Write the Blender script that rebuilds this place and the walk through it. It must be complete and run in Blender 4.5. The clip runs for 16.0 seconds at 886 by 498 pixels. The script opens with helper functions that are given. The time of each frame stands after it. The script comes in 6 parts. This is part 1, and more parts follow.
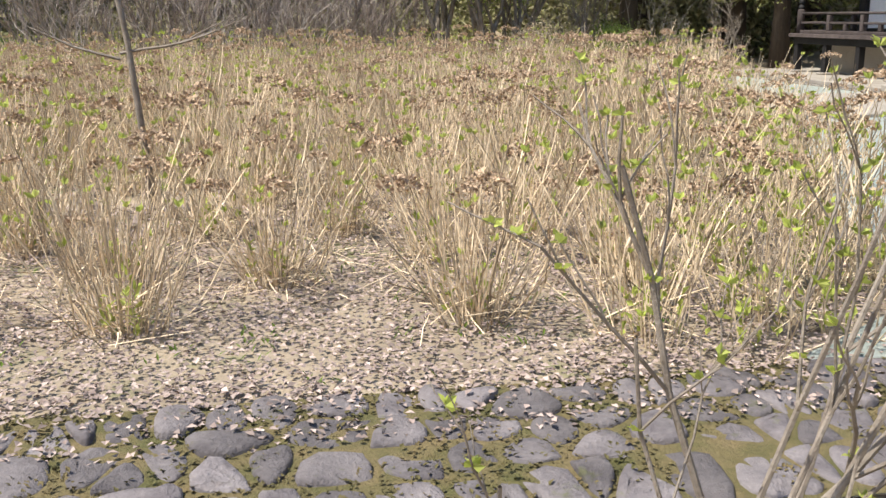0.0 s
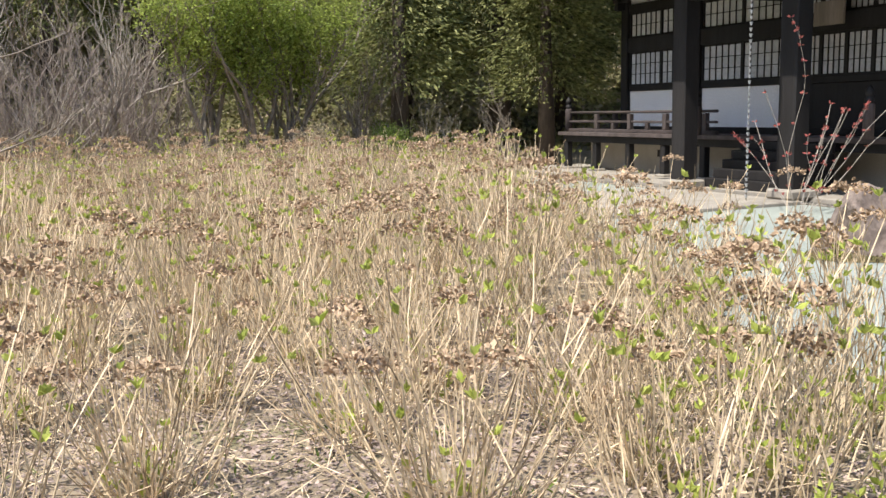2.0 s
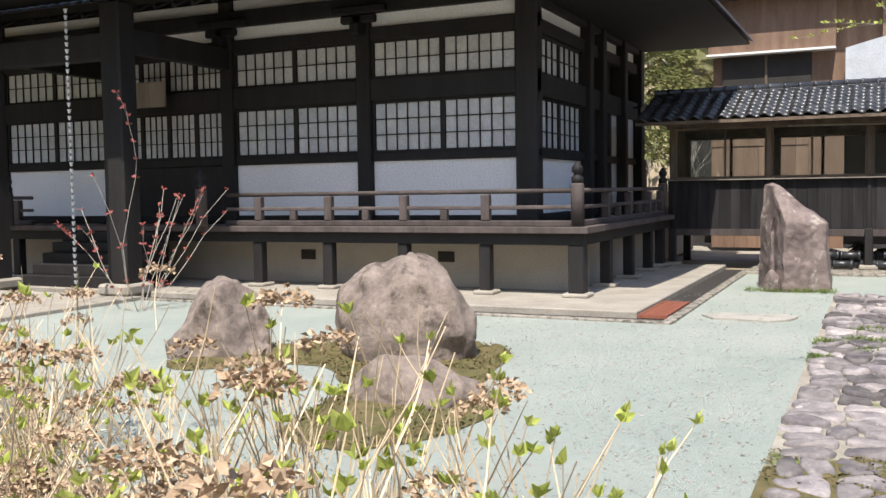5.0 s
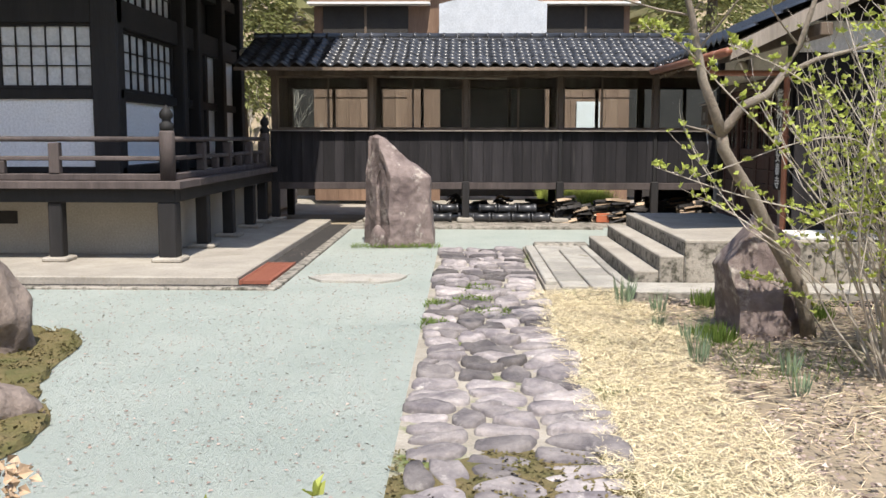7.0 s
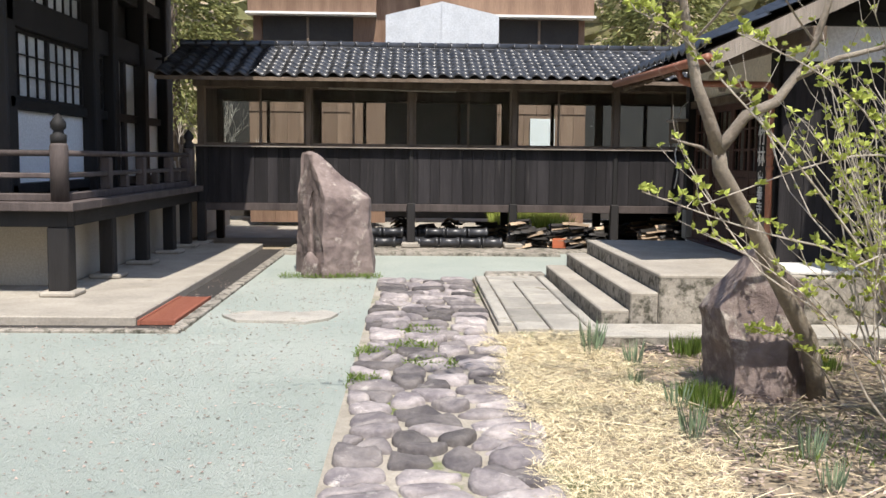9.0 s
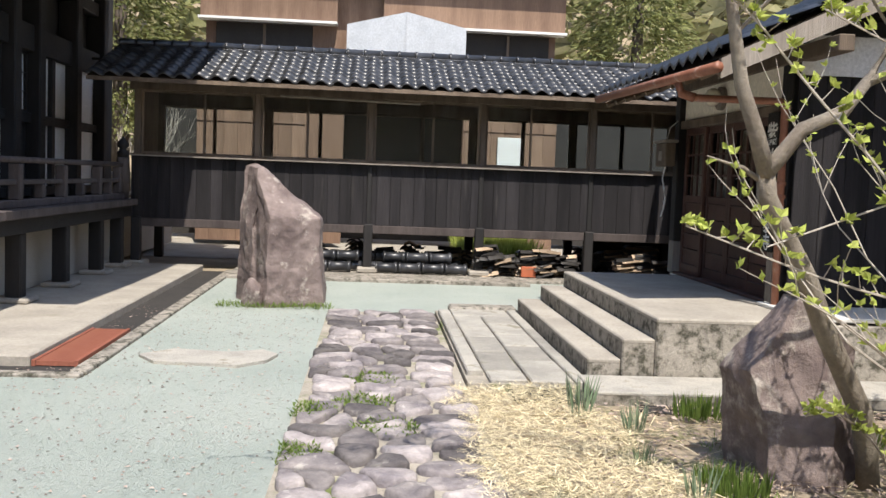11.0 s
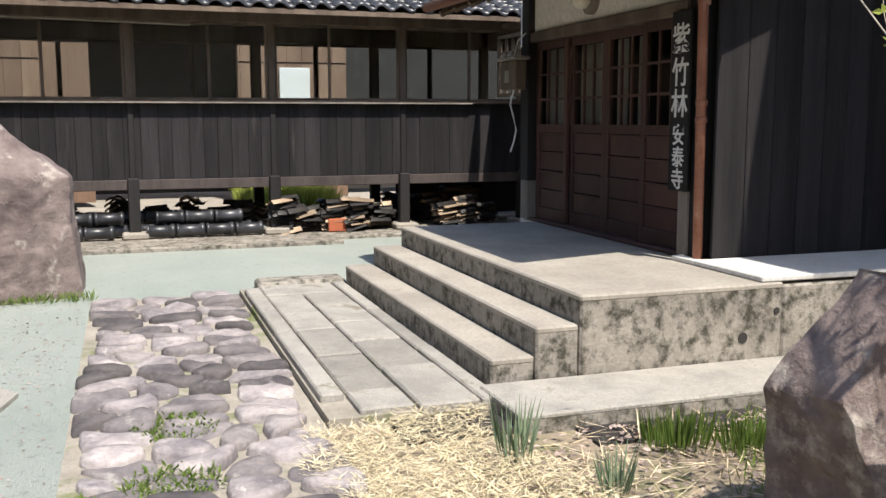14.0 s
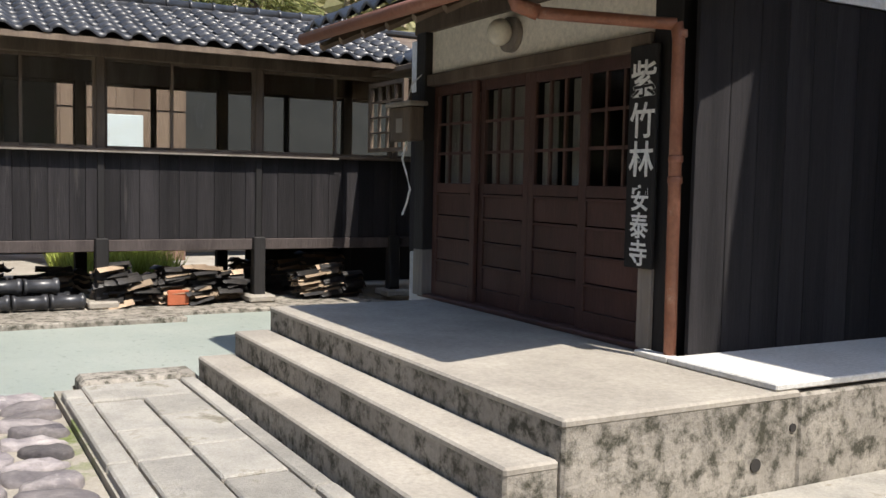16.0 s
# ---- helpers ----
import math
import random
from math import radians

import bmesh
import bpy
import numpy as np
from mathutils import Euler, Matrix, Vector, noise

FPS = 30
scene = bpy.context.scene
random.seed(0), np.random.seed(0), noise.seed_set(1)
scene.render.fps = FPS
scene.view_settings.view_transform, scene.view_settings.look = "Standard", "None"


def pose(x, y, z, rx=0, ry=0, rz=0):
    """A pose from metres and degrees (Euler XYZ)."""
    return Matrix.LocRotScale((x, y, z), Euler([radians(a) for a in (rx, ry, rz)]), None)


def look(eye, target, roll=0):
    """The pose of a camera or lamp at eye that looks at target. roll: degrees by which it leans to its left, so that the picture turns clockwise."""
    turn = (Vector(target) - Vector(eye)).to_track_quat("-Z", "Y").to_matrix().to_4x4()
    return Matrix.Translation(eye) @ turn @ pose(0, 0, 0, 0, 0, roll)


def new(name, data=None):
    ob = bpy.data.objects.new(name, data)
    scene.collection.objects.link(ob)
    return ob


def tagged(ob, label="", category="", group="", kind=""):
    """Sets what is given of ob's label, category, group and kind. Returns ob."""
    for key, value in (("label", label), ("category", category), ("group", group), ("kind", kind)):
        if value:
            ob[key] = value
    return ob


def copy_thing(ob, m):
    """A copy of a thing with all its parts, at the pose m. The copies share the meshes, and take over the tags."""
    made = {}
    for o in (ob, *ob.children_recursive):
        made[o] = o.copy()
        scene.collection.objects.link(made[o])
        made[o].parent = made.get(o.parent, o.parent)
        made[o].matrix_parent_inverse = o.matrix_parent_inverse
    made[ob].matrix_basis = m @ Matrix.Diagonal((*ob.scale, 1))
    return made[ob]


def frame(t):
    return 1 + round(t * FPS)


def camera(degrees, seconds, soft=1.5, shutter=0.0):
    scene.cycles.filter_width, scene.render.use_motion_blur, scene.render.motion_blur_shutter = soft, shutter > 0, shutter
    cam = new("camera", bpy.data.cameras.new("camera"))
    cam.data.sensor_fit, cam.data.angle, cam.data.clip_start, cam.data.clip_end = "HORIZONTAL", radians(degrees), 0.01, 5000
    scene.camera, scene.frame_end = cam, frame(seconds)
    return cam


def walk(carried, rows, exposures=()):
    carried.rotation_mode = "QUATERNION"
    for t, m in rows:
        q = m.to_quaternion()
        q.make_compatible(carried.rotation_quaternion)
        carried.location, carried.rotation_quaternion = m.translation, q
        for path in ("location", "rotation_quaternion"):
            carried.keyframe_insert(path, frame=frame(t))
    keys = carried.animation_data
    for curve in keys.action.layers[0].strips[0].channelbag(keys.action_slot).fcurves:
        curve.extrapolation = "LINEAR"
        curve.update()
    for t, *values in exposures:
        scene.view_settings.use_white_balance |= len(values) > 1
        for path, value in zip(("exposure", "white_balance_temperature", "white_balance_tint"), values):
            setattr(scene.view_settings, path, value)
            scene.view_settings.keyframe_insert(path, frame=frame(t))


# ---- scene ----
# camera: seconds, place, yaw, pitch, roll
cam = camera(50.4, 16.0, soft=1.5)
EARLY = [
    (0.0, 0.459, 0.170, 1.705, -9.40, -13.92, 0.38),
    (0.5, 0.320, 0.655, 1.735, -9.63, -12.72, 0.84),
    (1.0, 0.070, 1.069, 1.775, -13.70, -11.49, 1.37),
    (1.5, -0.110, 1.466, 1.785, -20.91, -9.39, 1.31),
    (2.0, -0.147, 1.875, 1.787, -24.98, -8.29, 0.95),
    (2.5, -0.091, 2.292, 1.798, -28.38, -7.63, 1.52),
    (3.0, -0.001, 2.715, 1.795, -36.64, -6.09, 1.57),
    (3.5, 0.186, 3.028, 1.789, -46.90, -4.81, 1.06),
    (3.7, 0.300, 3.135, 1.787, -49.82, -4.44, 0.95),
]
LATE = [
    (5.8, (1.600, 3.79, 1.719), (3.54, 4.324, 1.542), -0.0),
    (6.0, (1.716, 3.82, 1.727), (3.658, 4.257, 1.533), 0.4),
    (6.5, (2.126, 3.823, 1.736), (4.105, 4.016, 1.524), 0.4),
    (7.0, (2.507, 3.872, 1.721), (4.493, 3.912, 1.487), 0.1),
    (7.5, (2.903, 3.861, 1.722), (4.893, 3.849, 1.524), 0.1),
    (8.0, (3.341, 3.838, 1.708), (5.325, 3.788, 1.463), 0.4),
    (8.5, (3.766, 3.809, 1.698), (5.746, 3.741, 1.424), 0.6),
    (9.0, (4.080, 3.76, 1.695), (6.07, 3.696, 1.502), 0.6),
    (9.2, (4.240, 3.73, 1.686), (6.233, 3.692, 1.525), 0.5),
    (11.3, (5.765, 3.744, 1.666), (7.75, 3.567, 1.5), 2.5),
    (11.5, (5.936, 3.757, 1.654), (7.918, 3.565, 1.459), 2.6),
    (12.0, (6.431, 3.808, 1.635), (8.396, 3.535, 1.379), 2.6),
    (12.5, (6.867, 3.788, 1.603), (8.83, 3.493, 1.36), 1.6),
    (13.0, (7.286, 3.781, 1.637), (9.247, 3.459, 1.411), 0.4),
    (13.5, (7.747, 3.864, 1.632), (9.661, 3.363, 1.339), 0.2),
    (14.0, (8.148, 3.892, 1.621), (10.027, 3.26, 1.35), -0.1),
    (14.5, (8.581, 3.873, 1.637), (10.446, 3.176, 1.446), -0.1),
    (15.0, (9.024, 3.867, 1.608), (10.846, 3.064, 1.422), 0.1),
    (15.5, (9.460, 3.829, 1.566), (11.228, 2.909, 1.398), 1.1),
    (16.0, (9.930, 3.714, 1.572), (11.677, 2.75, 1.434), 1.2),
]
walk(cam, [(t, pose(x, y, z, 90 + pitch, roll, yaw)) for t, x, y, z, yaw, pitch, roll in EARLY]
     + [(t, look(eye, to, lean)) for t, eye, to, lean in LATE])

# ---- light ----
SUN_DIR = Vector((-0.55, -0.125, 1.0)).normalized()   # towards the sun
world = bpy.data.worlds.new("sky")
scene.world = world
world.use_nodes = True
wt = world.node_tree
sky = wt.nodes.new("ShaderNodeTexSky")
sky.sky_type = "NISHITA"
sky.sun_disc = False
sky.sun_elevation = math.asin(SUN_DIR.z)
sky.sun_rotation = math.atan2(SUN_DIR.x, SUN_DIR.y)
wt.links.new(sky.outputs[0], wt.nodes["Background"].inputs[0])
wt.nodes["Background"].inputs[1].default_value = 0.14
sun = new("sun", bpy.data.lights.new("sun", "SUN"))
sun.data.energy, sun.data.angle, sun.data.color = 4.2, radians(0.55), (1.0, 0.935, 0.85)
sun.matrix_basis = look(SUN_DIR * 60, (0, 0, 0))
scene.view_settings.exposure = 0.79


# ---- materials ----
def material(name, a, b, rough=0.85, scale=6.0, fine=60.0, bump=0.3, metal=0.0, stretch=(1, 1, 1), third=None, spot=0.0,
             spot_col=(0.03, 0.03, 0.025), spot_scale=3.0, per_object=0.0, spec=0.4, island=False, thin=0.0):
    """Two colours mixed by coarse and fine noise, optional stains of a third colour, relief from the fine noise."""
    m = bpy.data.materials.new(name)
    m.use_nodes = True
    t = m.node_tree
    L = t.links.new
    bsdf = t.nodes["Principled BSDF"]
    bsdf.inputs["Roughness"].default_value = rough
    bsdf.inputs["Metallic"].default_value = metal
    bsdf.inputs["Specular IOR Level"].default_value = spec
    co = t.nodes.new("ShaderNodeTexCoord")
    mp = t.nodes.new("ShaderNodeMapping")
    mp.inputs["Scale"].default_value = stretch
    L(co.outputs["Object"], mp.inputs["Vector"])
    info = t.nodes.new("ShaderNodeObjectInfo")
    geo = t.nodes.new("ShaderNodeNewGeometry")
    rnd = geo.outputs["Random Per Island"] if island else info.outputs["Random"]
    if per_object:
        off = t.nodes.new("ShaderNodeVectorMath")
        off.operation = "ADD"
        mul = t.nodes.new("ShaderNodeMath")
        mul.operation = "MULTIPLY"
        mul.inputs[1].default_value = 37.0
        L(rnd, mul.inputs[0])
        L(mp.outputs[0], off.inputs[0])
        L(mul.outputs[0], off.inputs[1])
        vec = off.outputs[0]
    else:
        vec = mp.outputs[0]

    def noise_node(sc, detail, r=0.6):
        n = t.nodes.new("ShaderNodeTexNoise")
        n.inputs["Scale"].default_value, n.inputs["Detail"].default_value, n.inputs["Roughness"].default_value = sc, detail, r
        L(vec, n.inputs["Vector"])
        return n.outputs["Fac"]

    def remap(sock, lo, hi):
        r = t.nodes.new("ShaderNodeMapRange")
        r.inputs[1].default_value, r.inputs[2].default_value = lo, hi
        L(sock, r.inputs[0])
        return r.outputs[0]

    def mix(fac, c1, c2, kind="MIX"):
        x = t.nodes.new("ShaderNodeMix")
        x.data_type, x.blend_type = "RGBA", kind
        for sock, v in ((x.inputs[0], fac), (x.inputs[6], c1), (x.inputs[7], c2)):
            if isinstance(v, (int, float)):
                sock.default_value = v
            elif isinstance(v, tuple):
                sock.default_value = (*v, 1)
            else:
                L(v, sock)
        return x.outputs[2]

    coarse, grain = noise_node(scale, 4), noise_node(fine, 5, 0.7)
    col = mix(remap(coarse, 0.35, 0.65), a, b)
    if third:
        col = mix(remap(grain, 0.5, 0.68), col, third)
    if spot:
        col = mix(remap(noise_node(spot_scale, 6, 0.7), 0.62 - spot * 0.2, 0.70 - spot * 0.1), col, spot_col)
    col = mix(0.55, col, mix(remap(grain, 0.2, 0.8), (0.45, 0.45, 0.45), (1.35, 1.35, 1.35)), "MULTIPLY")
    if per_object:
        k = t.nodes.new("ShaderNodeMapRange")
        k.inputs[3].default_value, k.inputs[4].default_value = 1 - per_object, 1 + per_object
        L(rnd, k.inputs[0])
        col = mix(1.0, col, k.outputs[0], "MULTIPLY")
    L(col, bsdf.inputs["Base Color"])
    if thin:
        tr = t.nodes.new("ShaderNodeBsdfTranslucent")
        ms = t.nodes.new("ShaderNodeMixShader")
        ms.inputs[0].default_value = thin
        L(col, tr.inputs["Color"])
        L(bsdf.outputs[0], ms.inputs[1])
        L(tr.outputs[0], ms.inputs[2])
        L(ms.outputs[0], t.nodes["Material Output"].inputs["Surface"])
    if bump:
        bn = t.nodes.new("ShaderNodeBump")
        bn.inputs["Strength"].default_value, bn.inputs["Distance"].default_value = bump, 0.02
        L(grain, bn.inputs["Height"])
        L(bn.outputs[0], bsdf.inputs["Normal"])
    return m


def clear_glass(name, tint=(0.85, 0.9, 0.9)):
    m = bpy.data.materials.new(name)
    m.use_nodes = True
    b = m.node_tree.nodes["Principled BSDF"]
    b.inputs["Base Color"].default_value = (*tint, 1)
    b.inputs["Transmission Weight"].default_value = 1.0
    b.inputs["Roughness"].default_value = 0.02
    b.inputs["IOR"].default_value = 1.14
    return m


M = dict(
    earth=material("dry_earth", (0.26, 0.21, 0.15), (0.38, 0.31, 0.22), scale=1.3, fine=26, third=(0.19, 0.16, 0.105), bump=0.6, spot=0.35, spot_col=(0.16, 0.17, 0.07), spot_scale=0.8),
    gravel=material("pale_green_gravel", (0.345, 0.385, 0.345), (0.415, 0.445, 0.40), rough=0.95, scale=0.7, fine=70, third=(0.25, 0.30, 0.26), bump=1.0, spot=0.22, spot_col=(0.24, 0.27, 0.23), spot_scale=14),
    stone=material("path_stone", (0.13, 0.115, 0.12), (0.30, 0.268, 0.255), scale=3.5, fine=30, bump=0.6, per_object=0.6, spot=0.12, spot_col=(0.40, 0.37, 0.34), spot_scale=5),
    joint=material("path_joint_soil", (0.29, 0.26, 0.21), (0.40, 0.36, 0.30), scale=3, fine=50, bump=0.6, spot=0.45, spot_col=(0.14, 0.17, 0.05), spot_scale=1.6),
    rock=material("weathered_rock", (0.13, 0.098, 0.092), (0.25, 0.198, 0.18), scale=2.6, fine=12, bump=0.9, spot=0.3, spot_col=(0.36, 0.32, 0.28), spot_scale=3.0, rough=0.9),
    rock_pale=material("round_rock", (0.16, 0.125, 0.105), (0.28, 0.225, 0.19), scale=3.5, fine=14, bump=1.0, spot=0.35, spot_col=(0.09, 0.07, 0.058), spot_scale=4),
    moss=material("dry_moss", (0.105, 0.10, 0.032), (0.19, 0.145, 0.065), scale=5, fine=60, bump=0.9),
    concrete=material("worn_concrete", (0.29, 0.262, 0.222), (0.39, 0.355, 0.30), scale=1.6, fine=35, bump=0.3, spot=0.1, spot_col=(0.28, 0.25, 0.2), spot_scale=2.2),
    concrete_side=material("mossy_concrete", (0.25, 0.226, 0.192), (0.37, 0.335, 0.285), scale=2.2, fine=30, bump=0.5, spot=0.8, spot_col=(0.06, 0.056, 0.04), spot_scale=9.5),
    lime=material("pale_cement", (0.70, 0.69, 0.66), (0.62, 0.60, 0.56), scale=2, fine=40, bump=0.2),
    flag=material("granite_flag", (0.30, 0.283, 0.25), (0.42, 0.393, 0.345), scale=3, fine=60, bump=0.8, per_object=0.2, spot=0.2, spot_col=(0.22, 0.2, 0.15), spot_scale=3),
    plinth=material("beige_plaster", (0.40, 0.36, 0.30), (0.46, 0.42, 0.35), scale=1.5, fine=40, bump=0.15),
    black_wood=material("black_stained_wood", (0.011, 0.010, 0.010), (0.020, 0.018, 0.018), rough=0.7, scale=3, fine=40, stretch=(1, 1, 0.12), bump=0.35, per_object=0.25),
    board=material("charred_board", (0.0165, 0.015, 0.0165), (0.033, 0.030, 0.032), rough=0.82, spec=0.25, scale=5, fine=60, stretch=(1, 1, 0.07), bump=0.5, per_object=0.35, spot=0.08, spot_col=(0.045, 0.041, 0.04), spot_scale=8),
    grey_wood=material("weathered_rail_wood", (0.06, 0.047, 0.044), (0.105, 0.084, 0.078), rough=0.8, scale=4, fine=50, stretch=(1, 1, 0.2), bump=0.4, per_object=0.2),
    brown_wood=material("brown_frame_wood", (0.10, 0.072, 0.052), (0.18, 0.135, 0.098), rough=0.75, scale=4, fine=60, stretch=(1, 1, 0.15), bump=0.4, per_object=0.2),
    door_wood=material("dark_red_door_wood", (0.060, 0.029, 0.023), (0.095, 0.046, 0.036), rough=0.55, scale=3, fine=50, stretch=(1, 1, 0.2), bump=0.25, per_object=0.15),
    bare_wood=material("bare_grey_post", (0.22, 0.19, 0.16), (0.32, 0.28, 0.24), scale=4, fine=50, stretch=(1, 1, 0.08), bump=0.5),
    cedar=material("brown_cedar_wall", (0.19, 0.118, 0.08), (0.27, 0.175, 0.12), scale=3, fine=40, stretch=(1, 1, 0.1), bump=0.3, per_object=0.12),
    tile=material("glazed_black_tile", (0.020, 0.021, 0.024), (0.046, 0.047, 0.052), rough=0.36, scale=6, fine=30, bump=0.12, per_object=0.35, spec=0.6),
    tile_hall=material("hall_roof_tile", (0.055, 0.05, 0.062), (0.095, 0.085, 0.10), rough=0.4, scale=6, fine=30, bump=0.2, per_object=0.3, island=True),
    old_tile=material("stacked_old_tile", (0.030, 0.029, 0.030), (0.06, 0.055, 0.05), rough=0.35, scale=5, fine=30, bump=0.3, per_object=0.5),
    clay=material("raw_clay", (0.42, 0.32, 0.22), (0.30, 0.22, 0.15), scale=5, fine=40, bump=0.4, per_object=0.35),
    terracotta=material("orange_terracotta", (0.45, 0.13, 0.06), (0.38, 0.11, 0.05), scale=5, fine=40, bump=0.2),
    paper=material("paper_pane", (0.66, 0.67, 0.68), (0.54, 0.56, 0.58), rough=0.22, scale=2, fine=20, bump=0.05, per_object=0.08),
    plaster=material("white_plaster", (0.86, 0.86, 0.87), (0.82, 0.82, 0.83), scale=1.2, fine=30, bump=0.08),
    cream=material("cream_plaster", (0.82, 0.76, 0.65), (0.77, 0.71, 0.60), scale=1.5, fine=30, bump=0.1),
    # near-black colour stands in for room shade; also used on drain beds and vents
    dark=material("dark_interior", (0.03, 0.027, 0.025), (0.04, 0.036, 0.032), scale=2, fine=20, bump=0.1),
    copper=material("copper_brown_pipe", (0.22, 0.085, 0.05), (0.30, 0.13, 0.08), rough=0.45, scale=3, fine=30, bump=0.1, spot=0.15, spot_col=(0.42, 0.3, 0.24), spot_scale=3),
    grate=material("rusty_red_grate", (0.22, 0.07, 0.045), (0.28, 0.10, 0.06), rough=0.7, scale=6, fine=50, bump=0.3),
    metal=material("galvanised_sheet", (0.50, 0.52, 0.54), (0.58, 0.60, 0.62), rough=0.45, metal=0.3, scale=3, fine=20, bump=0.1),
    white=material("white_paint", (0.8, 0.8, 0.78), (0.74, 0.73, 0.7), rough=0.6, scale=4, fine=40, bump=0.05),
    stem=material("dry_stem", (0.44, 0.335, 0.215), (0.76, 0.62, 0.425), scale=3, fine=30, bump=0.1, per_object=0.55, island=True),
    straw=material("cut_straw", (0.60, 0.51, 0.325), (0.75, 0.665, 0.455), scale=2, fine=20, bump=0.1, per_object=0.3, island=True),
    dead_leaf=material("dead_leaf", (0.22, 0.165, 0.14), (0.43, 0.345, 0.295), scale=2, fine=20, bump=0.2, per_object=0.45, island=True),
    bloom=material("dried_flower_head", (0.29, 0.20, 0.125), (0.54, 0.40, 0.27), scale=5, fine=40, bump=0.3, per_object=0.35, island=True),
    bud=material("fresh_green_leaf", (0.36, 0.43, 0.075), (0.52, 0.56, 0.16), scale=4, fine=30, bump=0.2, per_object=0.3, island=True, thin=0.4),
    grass=material("green_blade", thin=0.58, a=(0.13, 0.21, 0.04), b=(0.22, 0.30, 0.07), scale=4, fine=30, bump=0.1, per_object=0.35, island=True),
    daffodil=material("blue_green_blade", (0.15, 0.21, 0.13), (0.21, 0.27, 0.16), scale=4, fine=30, bump=0.1, per_object=0.3, island=True),
    needle=material("conifer_foliage", thin=0.5, a=(0.17, 0.20, 0.075), b=(0.36, 0.36, 0.15), scale=0.6, fine=10, bump=0.2, per_object=0.5, island=True),
    spring=material("spring_foliage", thin=0.58, a=(0.30, 0.38, 0.08), b=(0.46, 0.52, 0.16), scale=0.6, fine=10, bump=0.2, per_object=0.35, island=True),
    laurel=material("evergreen_foliage", thin=0.58, a=(0.13, 0.20, 0.045), b=(0.22, 0.29, 0.08), scale=0.6, fine=10, bump=0.2, per_object=0.4, island=True),
    thicket=material("thicket_bark", (0.20, 0.165, 0.14), (0.36, 0.30, 0.26), scale=4, fine=30, bump=0.3),
    pieris=material("cream_brown_blossom", (0.42, 0.34, 0.22), (0.58, 0.50, 0.36), scale=4, fine=30, bump=0.2, per_object=0.35, island=True, thin=0.3),
    sunk_stone=material("sunken_path_stone", (0.11, 0.097, 0.098), (0.21, 0.188, 0.183), scale=4, fine=34, bump=0.9, per_object=0.35, spot=0.1, spot_col=(0.13, 0.13, 0.07), spot_scale=5),
    bark=material("grey_bark", (0.20, 0.165, 0.13), (0.30, 0.26, 0.21), scale=5, fine=35, bump=0.7),
    bark_dark=material("dark_bark", (0.07, 0.055, 0.045), (0.12, 0.095, 0.075), scale=5, fine=30, stretch=(1, 1, 0.2), bump=0.8),
    bark_pale=material("pale_bark", (0.36, 0.32, 0.27), (0.46, 0.41, 0.35), scale=5, fine=35, bump=0.4),
    red_bud=material("red_bud", (0.30, 0.07, 0.07), (0.38, 0.12, 0.09), scale=6, fine=30, bump=0.1),
    far_wood=material("far_wood_foliage", thin=0.58, a=(0.24, 0.25, 0.11), b=(0.42, 0.38, 0.23), scale=0.15, fine=5, bump=0.2, per_object=0.5, island=True),
    milk=material("milky_lamp_glass", (0.78, 0.72, 0.58), (0.74, 0.68, 0.55), rough=0.25, scale=2, fine=10, bump=0.0),
    glass=clear_glass("window_glass"),
)


# ---- building blocks ----
def part(name, bm, mat, parent=None, label="", smooth=False):
    me = bpy.data.meshes.new(name)
    bmesh.ops.recalc_face_normals(bm, faces=bm.faces)
    bm.to_mesh(me)
    bm.free()
    return share(name, me, mat, parent, label, smooth)


def share(name, me, mat=None, parent=None, label="", smooth=False, place=None):
    if mat is not None:
        me.materials.append(M[mat])
    if smooth:
        me.polygons.foreach_set("use_smooth", [True] * len(me.polygons))
    ob = new(name, me)
    if place is not None:
        ob.matrix_basis = place
    if parent is not None:
        ob.parent = parent
        if parent.type == "EMPTY":
            ob.matrix_parent_inverse = Matrix.Translation(-parent.location)
    if label:
        ob["label"] = label
    return ob


def thing(name, at, label, category, group="", kind=""):
    e = new(name)
    e.empty_display_size = 0.2
    e.location = at
    return tagged(e, label, category, group, kind)


def structure(name, bm, mat, label, category):
    return tagged(part(name, bm, mat), label, category, kind="structure")


def box(bm, x0, x1, y0, y1, z0, z1, bevel=0.0):
    r = bmesh.ops.create_cube(bm, size=1.0, matrix=Matrix.Translation(((x0 + x1) / 2, (y0 + y1) / 2, (z0 + z1) / 2)) @ Matrix.Diagonal((x1 - x0, y1 - y0, z1 - z0, 1)))
    if bevel:
        es = {e for v in r["verts"] for e in v.link_edges}
        bmesh.ops.bevel(bm, geom=list(es), offset=bevel, segments=1, affect="EDGES")
    return bm


def B(*a, bevel=0.008):
    return box(bmesh.new(), *a, bevel=bevel)


